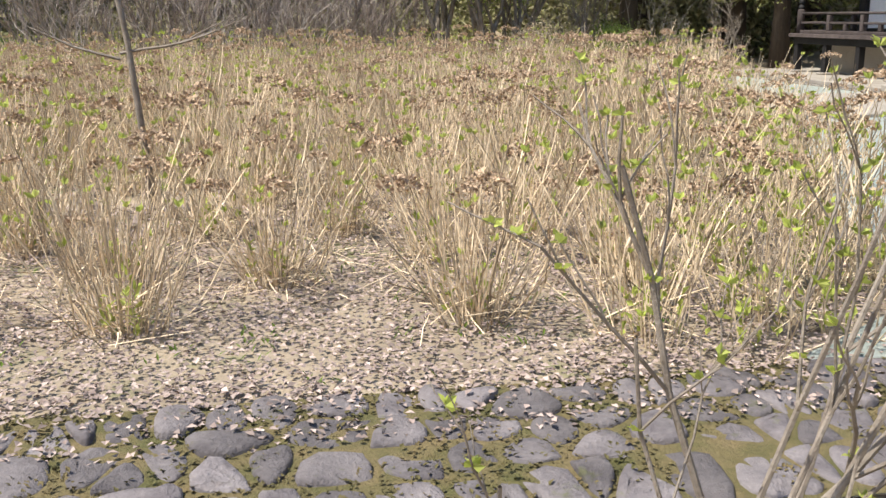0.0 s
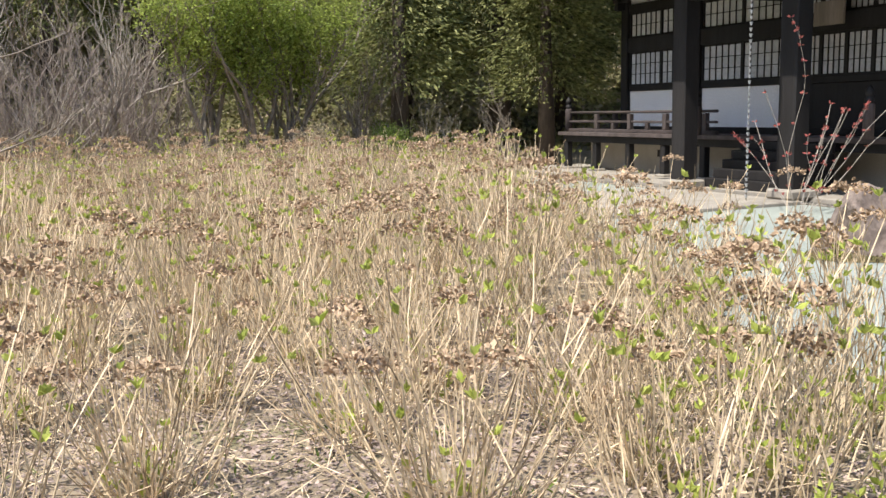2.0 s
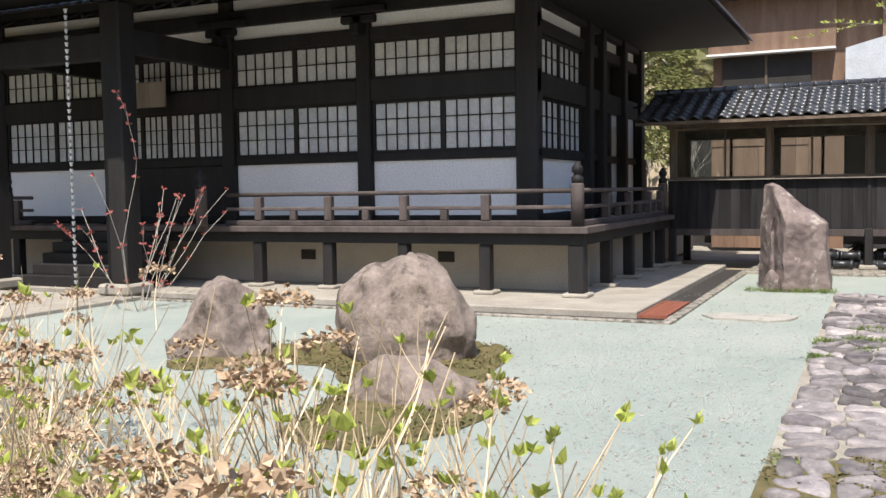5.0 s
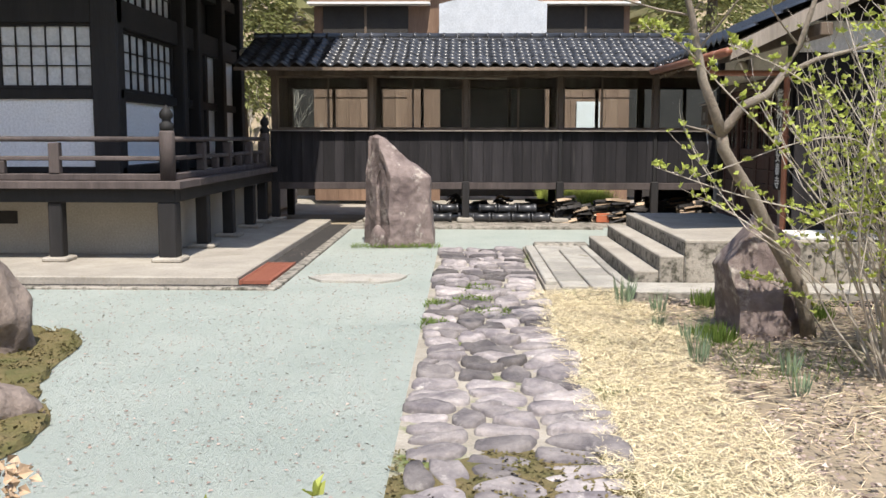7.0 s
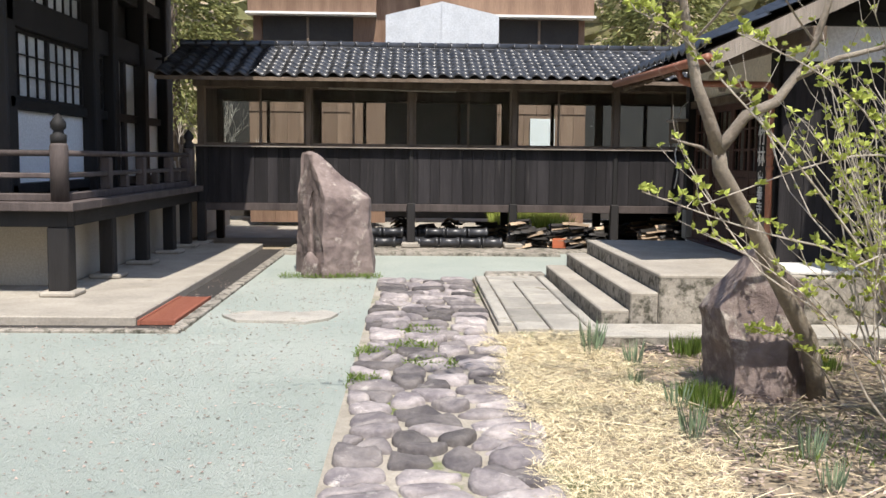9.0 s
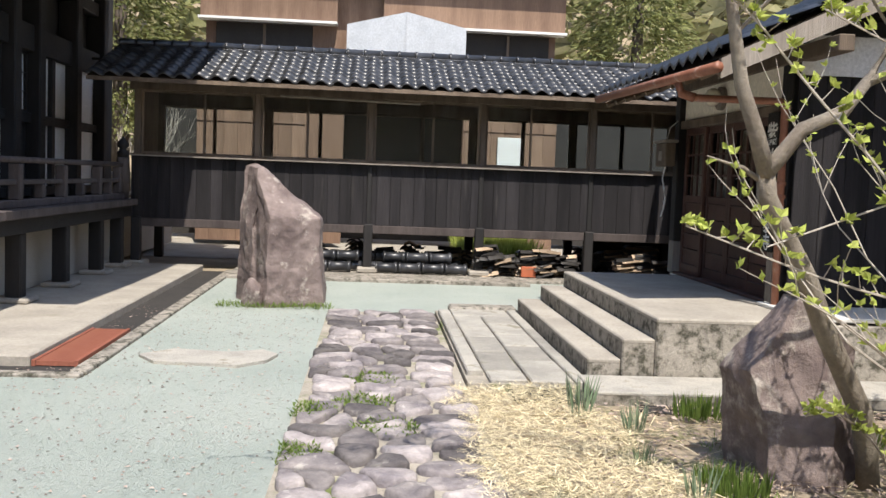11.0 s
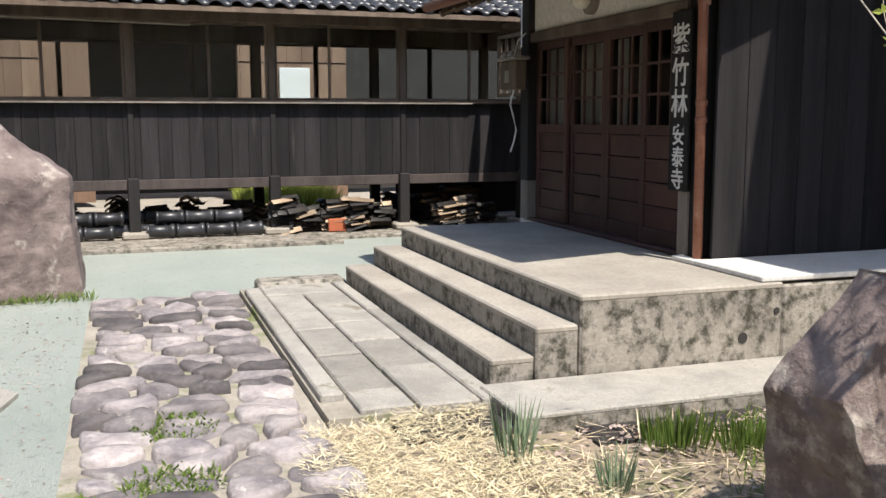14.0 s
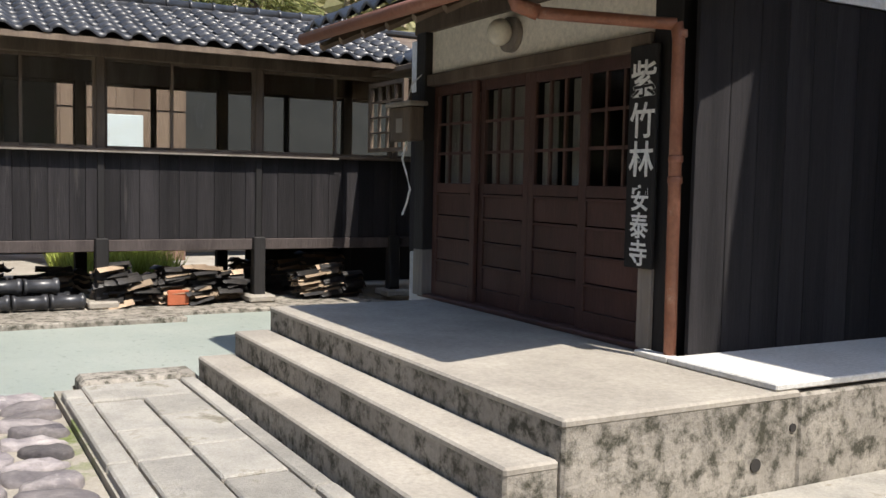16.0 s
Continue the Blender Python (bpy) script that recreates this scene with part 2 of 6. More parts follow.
def tube(bm, pts, r0, r1=None, sides=6, cap=True):
    """A tapering tube along points."""
    r1 = r0 if r1 is None else r1
    rings = []
    n = len(pts)
    for i, p in enumerate(pts):
        p = Vector(p)
        d = (Vector(pts[min(i + 1, n - 1)]) - Vector(pts[max(i - 1, 0)])).normalized()
        u = d.orthogonal().normalized() if abs(d.z) > 0.9 else d.cross(Vector((0, 0, 1))).normalized()
        w = d.cross(u)
        r = r0 + (r1 - r0) * i / max(n - 1, 1)
        rings.append([bm.verts.new(p + r * (u * math.cos(k * math.tau / sides) + w * math.sin(k * math.tau / sides))) for k in range(sides)])
    for a, b in zip(rings, rings[1:]):
        for k in range(sides):
            bm.faces.new((a[k], a[(k + 1) % sides], b[(k + 1) % sides], b[k]))
    if cap and sides > 2:
        bm.faces.new(rings[0][::-1])
        bm.faces.new(rings[-1])
    return bm


def lathe(bm, at, profile, sides=12):
    at = Vector(at)
    rings = [[bm.verts.new(at + Vector((r * math.cos(k * math.tau / sides), r * math.sin(k * math.tau / sides), z))) for k in range(sides)] for r, z in profile]
    for a, b in zip(rings, rings[1:]):
        for k in range(sides):
            bm.faces.new((a[k], a[(k + 1) % sides], b[(k + 1) % sides], b[k]))
    bm.faces.new(rings[0][::-1])
    bm.faces.new(rings[-1])
    return bm


def leaf(bm, p, d, w, n=None):
    """A folded leaf from p along d (its full length), w wide."""
    p, d = Vector(p), Vector(d)
    s = (n or Vector((random.uniform(-1, 1), random.uniform(-1, 1), random.uniform(-0.3, 1)))).cross(d)
    if s.length < 1e-6:
        return
    s = s.normalized() * w / 2
    up = d.cross(s).normalized() * w * 0.25
    a, b, c, e = (bm.verts.new(q) for q in (p, p + d * 0.45 + s + up, p + d, p + d * 0.45 - s + up))
    bm.faces.new((a, b, c))
    bm.faces.new((a, c, e))


def blob(bm, at, size, rough=0.25, detail=3, seed=0.0, flat=None):
    """A rock: an icosphere pushed about by noise."""
    r = bmesh.ops.create_icosphere(bm, subdivisions=detail, radius=1.0)
    for v in r["verts"]:
        q = v.co.copy()
        k = 1 + rough * noise.noise(q * 1.1 + Vector((seed, seed, 0))) + rough * 0.5 * noise.noise(q * 2.9 + Vector((0, seed, seed))) + rough * 0.16 * noise.noise(q * 7 + Vector((seed, 0, 0)))
        v.co = Vector((q.x * size[0], q.y * size[1], q.z * size[2])) * k + Vector(at)
        if flat is not None and v.co.z < flat:
            v.co.z = flat - 0.03
    return bm


def inside(poly, x, y):
    c = False
    for (x0, y0), (x1, y1) in zip(poly, poly[1:] + poly[:1]):
        if (y0 > y) != (y1 > y) and x < (x1 - x0) * (y - y0) / (y1 - y0) + x0:
            c = not c
    return c


def sheet(bm, outline, z):
    f = bm.faces.new([bm.verts.new((x, y, z)) for x, y in outline])
    return f


# ---- ground ----
BED = [(-14, 4.35), (3.0, 4.35), (4.3, 5.2), (5.0, 7.0), (7.2, 13.0), (11.2, 25.5), (-14, 30)]


def height(x, y):
    hill = max(0.0, y - 33 + 0.15 * x) * 0.45 + max(0.0, x - 42) * 0.55 + max(0.0, -x - 25) * 0.4 + max(0.0, -y - 25) * 0.3
    return min(hill, 42) + (0.6 * noise.noise((x * 0.1, y * 0.1, 0)) * min(1, hill)) - 0.012


bm = bmesh.new()
xs = [-900, -300] + list(range(-120, 161, 4)) + [300, 900]
grid = [[bm.verts.new((x, y, height(x, y))) for y in xs] for x in xs]
for i in range(len(xs) - 1):
    for j in range(len(xs) - 1):
        bm.faces.new((grid[i][j], grid[i + 1][j], grid[i + 1][j + 1], grid[i][j + 1]))
structure("ground", bm, "earth", "dry brown earth with leaf litter and thin grass", "ground")

bm = bmesh.new()
sheet(bm, [(3.05, 4.2), (17.03, 4.2), (17.03, 2.95), (17.03, 2.8), (17.36, 2.76), (17.36, 1.9), (17.02, 1.9), (17.02, -0.4), (21.2, -0.4), (21.2, 5.97), (13.0, 5.97), (13.0, 26), (11.2, 26.2), (7.2, 13.0), (5.0, 7.0), (4.3, 5.2), (3.0, 4.35)], 0.004)
structure("gravel_court", bm, "gravel", "raked pale green-grey gravel court before the hall", "gravel")
bm = bmesh.new()
sheet(bm, [(-6, 3.0), (12.88, 2.94), (17.02, 2.94), (17.02, 4.24), (3, 4.24), (-6, 4.2)], 0.008)
path = structure("stone_path", bm, "joint", "path of flat grey stones set in mossy soil", "path")

bm = bmesh.new()
sheet(bm, [(-6, 2.98), (7.2, 2.97), (7.6, 3.6), (7.1, 4.24), (3, 4.24), (-6, 4.2)], 0.012)
structure("mossy_joint_soil", bm, "moss", "dark mossy soil between the sunken path stones", "soil")

# concrete apron round the hall, with its gutter and outer kerb
bm = bmesh.new()
box(bm, 13.38, 21.3, 6.5, 27, -0.1, 0.10, 0.015)
structure("hall_apron", bm, "concrete", "pale worn concrete apron round the hall", "pavement")
bm = bmesh.new()
box(bm, 12.98, 13.10, 5.98, 26, -0.1, 0.035, 0.01)
box(bm, 13.102, 21.2, 5.96, 6.10, -0.1, 0.04, 0.01)
structure("gutter_kerb", bm, "concrete_side", "low stained concrete kerb of the drain", "kerb")
bm = bmesh.new()
sheet(bm, [(13.1, 6.1), (21.2, 6.1), (21.2, 6.5), (13.38, 6.5), (13.38, 26), (13.1, 26)], 0.007)
structure("gutter_bed", bm, "dark", "dark drain bed beside the apron", "gutter")
grate = thing("drain_grate", (14.2, 6.3, 0), "rusty red steel grate over the drain", "grate")
part("frame", box(box(bmesh.new(), 13.38, 15.05, 6.11, 6.14, 0.01, 0.06), 13.38, 15.05, 6.455, 6.485, 0.01, 0.06), "grate", grate)
bar = bmesh.new()
box(bar, -0.012, 0.012, 6.142, 6.453, 0.015, 0.055)
bar_me = bpy.data.meshes.new("bar")
bar.to_mesh(bar_me)
bar.free()
bar_me.materials.append(M["grate"])
for i in range(40):
    share("bar", bar_me, parent=grate, place=Matrix.Translation((13.40 + i * 0.0415, 0, 0)))
bm = bmesh.new()
box(bm, 8.0, 13.0, 14.6, 18.6, -0.05, 0.07, 0.015)
structure("approach_paving", bm, "concrete", "low pale stone approach before the porch", "pavement")

# concrete plinth of the corridor and the lower court floor behind it
bm = bmesh.new()
box(bm, 20.25, 20.75, 1.2, 6.0, -0.1, 0.06, 0.012)
box(bm, 20.752, 23.6, -1.5, 6.0, -0.1, 0.05, 0.012)
structure("corridor_plinth", bm, "concrete_side", "stained concrete strip under the corridor", "pavement")
bm = bmesh.new()
sheet(bm, [(23.6, -6), (40, -6), (40, 20), (23.6, 20)], 0.004)
structure("back_court", bm, "concrete", "pale ground of the court behind the corridor", "ground")


# ---- temple hall ----
hall = thing("temple_hall", (18, 16.6, 0), "black timbered temple hall with white panels and lattice windows", "temple hall")
COLS = [8.95, 12.05, 15.07, 18.10, 21.25, 24.30]
HX = 16.1
part("base_wall", B(15.55, 26, 8.0, 25.3, 0.10, 1.02), "plinth", hall, "beige plastered base wall")
vent_bm = [(13.0, 0), (10.25, 0), (22.0, 0)]
for y, _ in vent_bm:
    part("vent", B(15.53, 15.56, y - 0.15, y + 0.15, 0.52, 0.70, bevel=0.004), "dark", hall, "dark square vent")
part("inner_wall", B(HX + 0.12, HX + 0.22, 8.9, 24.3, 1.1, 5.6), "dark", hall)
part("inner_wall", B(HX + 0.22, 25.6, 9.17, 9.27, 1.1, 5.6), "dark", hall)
part("back_wall", B(25.4, 25.6, 9.27, 24.3, 1.1, 5.6), "black_wood", hall)
part("end_wall", B(HX + 0.22, 25.6, 24.3, 24.5, 1.1, 5.6), "black_wood", hall)
for i, y in enumerate(COLS):
    w = 0.19 if i == 0 else 0.14
    part("column", B(HX - 0.14, HX + 0.17, y - w, y + w, 1.1, 5.4, bevel=0.02), "black_wood", hall)
for z0, z1, d in ((1.16, 1.30, 0.06), (2.27, 2.42, 0.05), (3.34, 3.74, 0.09), (4.42, 4.66, 0.07), (4.90, 5.20, 0.12)):
    part("beam", B(HX - d, HX + 0.11, 8.76, 24.45, z0, z1, bevel=0.012), "black_wood", hall)
    part("beam", B(HX + 0.18, 23.9, 9.0 - d, 9.16, z0, z1, bevel=0.012), "black_wood", hall)
pane_cache = {}


def lattice(parent, axis, at, a0, a1, z0, z1, nx, nz, mat="black_wood", pane="paper", bar=0.016, frame_w=0.045, depth=0.03, back=0.02):
    """A sash with a frame and bars in the plane axis = at, from a0 to a1, and a pane in every square."""
    bm = bmesh.new()

    def corner(u, v, d):
        return bm.verts.new((at + d, u, v) if axis == "x" else (u, at + d, v))
    f, d0, d1 = frame_w, -depth, 0.01 if axis == "x" else depth
    loops = [[corner(u, v, d) for u, v in ((a0 + k, z0 + k), (a1 - k, z0 + k), (a1 - k, z1 - k), (a0 + k, z1 - k))] for k, d in ((0, d1), (0, d0), (f, d0), (f, d1))]
    for p, q in zip(loops, loops[1:] + loops[:1]):
        for k in range(4):
            bm.faces.new((p[k], p[(k + 1) % 4], q[(k + 1) % 4], q[k]))
    win = part("window", bm, mat, parent)

    def bar_piece(p0, p1, q0, q1, d):
        m = box(bmesh.new(), at - d, at + 0.01, p0, p1, q0, q1) if axis == "x" else box(bmesh.new(), p0, p1, at - d, at + d, q0, q1)
        part("muntin", m, mat, win)
    u0, u1, v0, v1 = a0 + frame_w, a1 - frame_w, z0 + frame_w, z1 - frame_w
    for i in range(1, nx):
        u = u0 + (u1 - u0) * i / nx
        bar_piece(u - bar / 2, u + bar / 2, v0, v1, depth * 0.6)
    for j in range(1, nz):
        v = v0 + (v1 - v0) * j / nz
        bar_piece(u0, u1, v - bar / 2, v + bar / 2, depth * 0.55)
    du, dv = (u1 - u0) / nx, (v1 - v0) / nz
    key = (axis, round(du, 3), round(dv, 3), pane)
    if key not in pane_cache:
        pb = bmesh.new()
        if axis == "x":
            box(pb, back, back + 0.006, 0, du, 0, dv)
        else:
            box(pb, 0, du, -0.003 - back, 0.003 - back, 0, dv)
        me = bpy.data.meshes.new("pane")
        pb.to_mesh(me)
        pb.free()
        me.materials.append(M[pane])
        pane_cache[key] = me
    for i in range(nx):
        for j in range(nz):
            p = (at, u0 + i * du, v0 + j * dv) if axis == "x" else (u0 + i * du, at, v0 + j * dv)
            ob = share("pane", pane_cache[key], parent=win, place=Matrix.Translation(p))
            if pane == "glass":
                ob.visible_shadow = False
    return win


for i in range(5):
    a, b = COLS[i] + (0.19 if i == 0 else 0.14), COLS[i + 1] - 0.14
    mid = (a + b) / 2
    if i != 2:
        part("white_panel", B(HX + 0.0, HX + 0.05, a, b, 1.30, 2.27, bevel=0), "plaster", hall, "white plastered panel")
        for u0, u1 in ((a, mid), (mid, b)):
            lattice(hall, "x", HX, u0, u1, 2.42, 3.34, 6, 3)
            lattice(hall, "x", HX, u0, u1, 3.74, 4.42, 6, 2)
    else:
        part("entrance_panel", B(HX, HX + 0.06, a, b, 1.30, 2.27), "black_wood", hall, "black wooden entrance doors")
        for k in range(4):
            u0 = a + (b - a) * k / 4
            lattice(hall, "x", HX, u0, u0 + (b - a) / 4, 2.42, 3.34, 4, 3)
            lattice(hall, "x", HX, u0, u0 + (b - a) / 4, 3.74, 4.42, 4, 2)
    part("frieze_panel", B(HX, HX + 0.05, a, b, 4.66, 4.90, bevel=0), "plaster", hall, "white plaster frieze")
    part("frieze_panel", B(HX, HX + 0.05, a, b, 5.20, 5.42, bevel=0), "plaster", hall, "white plaster frieze")
for i, y in enumerate(COLS[1:]):
    bm = bmesh.new()   # carved bracket arms on the columns
    for dx, w, z in ((0.30, 0.55, 4.66), (0.42, 0.35, 4.50)):
        box(bm, HX - dx, HX - 0.141, y - 0.09, y + 0.09, z, z + 0.2, 0.02)
        box(bm, HX - 0.30, HX - 0.16, y - w, y + w, z + 0.21, z + 0.36, 0.03)
    part("bracket", bm, "black_wood", hall)
# the flank that faces the garden
SC = [16.45, 19.5, 20.5, 22.3, 23.9]
for x in SC[1:]:
    part("column", B(x - 0.13, x + 0.13, 8.82, 9.15, 1.1, 5.4, bevel=0.02), "black_wood", hall)
part("white_panel", B(16.6, 19.37, 9.03, 9.08, 1.30, 2.27, bevel=0), "plaster", hall, "white plastered panel")
lattice(hall, "y", 9.04, 16.6, 17.98, 2.42, 3.34, 4, 3, back=-0.02)
lattice(hall, "y", 9.04, 17.98, 19.37, 2.42, 3.34, 4, 3, back=-0.02)
lattice(hall, "y", 9.04, 16.6, 17.98, 3.74, 4.42, 4, 2, back=-0.02)
lattice(hall, "y", 9.04, 17.98, 19.37, 3.74, 4.42, 4, 2, back=-0.02)
lattice(hall, "y", 9.04, 19.63, 20.37, 2.42, 3.34, 3, 3, back=-0.02)
part("boarding", B(19.63, 20.37, 9.03, 9.08, 1.30, 2.27), "black_wood", hall)
part("white_panel", B(20.63, 22.17, 9.03, 9.08, 1.30, 3.34, bevel=0), "plaster", hall, "tall grey-white panel")
part("post", B(21.3, 21.45, 8.95, 9.029, 1.16, 3.34), "black_wood", hall)
part("white_panel", B(22.43, 23.77, 9.03, 9.08, 1.30, 3.34, bevel=0), "plaster", hall, "tall grey-white panel")
for z0, z1 in ((4.66, 4.90), (5.20, 5.42)):
    part("frieze_panel", B(16.4, 23.8, 9.03, 9.08, z0, z1, bevel=0), "plaster", hall, "white plaster frieze")
lamp = thing("wall_lamp", (23.3, 8.8, 3.55), "round white globe lamp on the hall corner", "lamp")
part("globe", blob(bmesh.new(), (23.3, 8.62, 3.55), (0.13, 0.13, 0.13), 0.0, 2), "milk", lamp, smooth=True)
part("bracket", tube(bmesh.new(), [(23.3, 8.95, 3.6), (23.3, 8.7, 3.6)], 0.025), "black_wood", lamp)

# veranda on posts, with railing
VX, VY = 14.78, 7.72
for a in ((14.55, 15.549, 7.5, 25.5, 1.06, 1.16), (15.551, 21.0, 7.5, 7.998, 1.06, 1.16), (15.551, 16.2, 8.002, 25.4, 1.022, 1.10), (16.2, 21.0, 8.002, 8.94, 1.022, 1.10)):
    part("veranda_floor", B(*a), "grey_wood", hall, "dark weathered veranda floor")
part("edge_beam", B(14.66, 14.88, 7.60, 25.4, 0.88, 1.059), "black_wood", hall)
part("edge_beam", B(14.882, 21.0, 7.60, 7.82, 0.88, 1.059), "black_wood", hall)
VPY = [7.78, 9.2, 10.64, 12.07, 13.5, 19.4, 20.87, 22.33, 23.85, 25.3]
for y in VPY:
    if y > 7.8:
        part("veranda_post", B(14.68, 14.86, y - 0.09, y + 0.09, 0.15, 0.879, bevel=0.015), "black_wood", hall)
        part("footing_stone", B(14.60, 14.96, y - 0.17, y + 0.17, 0.095, 0.16, bevel=0.02), "concrete", hall, "pale footing stone")
for x in (14.78, 16.4, 17.95, 19.5, 20.6):
    w = 0.12 if x < 15 else 0.09
    part("veranda_post", B(x - w, x + w, VY - w, VY + w, 0.15, 0.879, bevel=0.015), "black_wood", hall)
    part("footing_stone", B(x - 0.2, x + 0.2, VY - 0.2, VY + 0.2, 0.095, 0.16, bevel=0.02), "concrete", hall, "pale footing stone")


def giboshi(x, y, z0):
    """A round newel with an onion-shaped bronze cap."""
    p = part("newel", lathe(bmesh.new(), (x, y, z0), [(0.10, 0), (0.10, 0.62), (0.085, 0.65)], 14), "grey_wood", hall, "weathered round newel post", True)
    part("cap", lathe(bmesh.new(), (x, y, z0 + 0.651), [(0.085, 0), (0.09, 0.04), (0.09, 0.09), (0.06, 0.11), (0.055, 0.14), (0.085, 0.17), (0.085, 0.23), (0.05, 0.28), (0.012, 0.33)], 14), "black_wood", p, "dark onion-shaped cap", True)


def rail(pts_fixed, axis, a0, a1, posts, skip_mid=False):
    c = pts_fixed

    def bx(u0, u1, w, z0, z1):
        return B(c - w, c + w, u0, u1, z0, z1, bevel=0.012) if axis == "y" else B(u0, u1, c - w, c + w, z0, z1, bevel=0.012)
    part("rail", bx(a0, a1, 0.055, 1.16, 1.25), "grey_wood", hall)
    part("rail", bx(a0, a1, 0.035, 1.42, 1.48), "grey_wood", hall)
    ends = ((c, a0, 1.70), (c, a1, 1.70)) if axis == "y" else ((a0, c, 1.70), (a1, c, 1.70))
    part("handrail", tube(bmesh.new(), ends, 0.035, sides=8), "grey_wood", hall, smooth=True)
    for i, u in enumerate(posts):
        part("rail_post", bx(u - 0.07, u + 0.07, 0.062, 1.251, 1.655), "grey_wood", hall)
        if i + 1 < len(posts):
            m = (u + posts[i + 1]) / 2
            part("rail_stud", bx(m - 0.06, m + 0.06, 0.05, 1.251, 1.419), "grey_wood", hall)


rail(VX, "y", 7.8, 14.2, [9.2, 10.64, 12.07, 13.5])
rail(VX, "y", 19.0, 25.3, [19.4, 20.87, 22.33, 23.85])
rail(VY, "x", 14.9, 20.9, [16.4, 17.95, 19.5, 20.6])
rail(25.3, "x", 14.9, 18.9, [16.4, 17.95])
giboshi(VX, VY, 1.161)
giboshi(VX, 25.3, 1.161)
giboshi(20.9, VY, 1.161)
giboshi(14.2, 19.0, 1.161)
giboshi(14.2, 14.3, 1.161)
# porch: pillars, steps, roof
for y in (15.07, 18.15):
    part("porch_pillar", B(12.95, 13.35, y - 0.21, y + 0.21, 0.25, 4.9, bevel=0.03), "black_wood", hall, "thick black porch pillar")
    part("pillar_base", B(12.82, 13.48, y - 0.33, y + 0.33, 0.07, 0.26, bevel=0.04), "concrete", hall)
    part("porch_beam", B(13.352, HX - 0.15, y - 0.12, y + 0.12, 4.1, 4.5, bevel=0.02), "black_wood", hall)
part("porch_beam", B(13.02, 13.28, 15.30, 17.92, 3.98, 4.42, bevel=0.02), "black_wood", hall)
for k in range(5):
    part("stair", B(13.5 + 0.24 * k, 14.55, 15.35, 17.9, 0.102 + 0.19 * k, 0.10 + 0.19 * (k + 1) - 0.002), "black_wood", hall, "black wooden porch stair")
part("name_board", B(15.70, 15.76, 16.35, 17.15, 3.45, 3.95), "bare_wood", hall, "weathered pale name board")


def roof_z(s):
    """Rise of a hall roof slope at a run s up from the eave: a gentle hollow curve."""
    return 4.98 + 0.42 * s + 0.035 * s * s


EX, EY0, EY1 = 13.45, 6.3, 27.2
bm = bmesh.new()
NR, NC = 22, 78
lift = lambda y: 0.75 * max(0.0, (abs((y - 16.75) / 10.45) - 0.55) / 0.45) ** 2.2
for r in range(NR):       # overlapping courses of pan tiles
    s0, s1 = r * 0.33, r * 0.33 + 0.36
    row = []
    for c in range(NC * 4 + 1):
        y = EY0 + (EY1 - EY0) * c / (NC * 4)
        wv = 0.032 * math.sin(c * math.tau / 4 + 0.6)
        fall = 1 - min(1, s0 / 7.3)
        row.append([bm.verts.new((EX + s, y, roof_z(s) + wv + up + lift(y) * max(0, 1 - s / 5.0))) for s, up in ((s0, 0.03), (s0 + 0.001, 0.07), (s1, 0.03))])
    for a, b in zip(row, row[1:]):
        for k in range(2):
            bm.faces.new((a[k], b[k], b[k + 1], a[k + 1]))
tiles = tagged(part("roof", bm, "tile_hall", hall, "curved roof of grey-black tiles"), kind="stuff")
bm = bmesh.new()
for a, b in zip(range(0, 40), range(1, 41)):
    ya, yb = (EY0 + (EY1 - EY0) * k / 40 for k in (a, b))
    for s0, s1 in ((0.0, 2.2), (2.2, 7.2)):
        q = [bm.verts.new((EX + s, y, (roof_z(s) if s < 5 else 9.7) - 0.09 + lift(y) * max(0, 1 - s / 5.0))) for s, y in ((s0, ya), (s0, yb), (s1, yb), (s1, ya))]
        bm.faces.new(q)
    q = [bm.verts.new((EX, y, 4.98 + dz + lift(y))) for y, dz in ((ya, -0.09), (yb, -0.09), (yb, 0.04), (ya, 0.04))]
    bm.faces.new(q)
part("soffit", bm, "black_wood", hall, "dark eave boards")
bm = bmesh.new()
for k in range(52):       # rafters
    y = 6.6 + k * 0.4
    tube(bm, [(EX + 0.08, y, roof_z(0) - 0.14 + lift(y)), (HX + 0.1, y, roof_z(2.7) - 0.16)], 0.05, sides=4)
tagged(part("rafter_work", bm, "black_wood", hall), kind="stuff")
part("gable_wall", B(20.6, 20.75, 9.3, 24.2, 5.4, 8.6), "black_wood", hall)
bm = bmesh.new()          # flank roof: hip towards the garden
fr = []
for r in range(10):
    s0, s1 = r * 0.33, r * 0.33 + 0.36
    row = []
    for c in range(40 * 4 + 1):
        x = EX + 10.5 * c / 160
        wv = 0.032 * math.sin(c * math.tau / 4)
        row.append([bm.verts.new((x + (s if x < EX + 4 else 0), EY0 + s, roof_z(s) + wv + up + 0.75 * max(0, 1 - (x - EX) / 3.5) ** 2)) for s, up in ((s0, 0.03), (s0 + 0.001, 0.07), (s1, 0.03))])
    for a, b in zip(row, row[1:]):
        for k in range(2):
            bm.faces.new((a[k], b[k], b[k + 1], a[k + 1]))
part("roof", bm, "tile_hall", hall, "curved roof of grey-black tiles")
part("soffit", B(HX - 2.5, 24.2, 6.4, 9.0, 5.0, 5.06), "black_wood", hall, "dark eave boards")
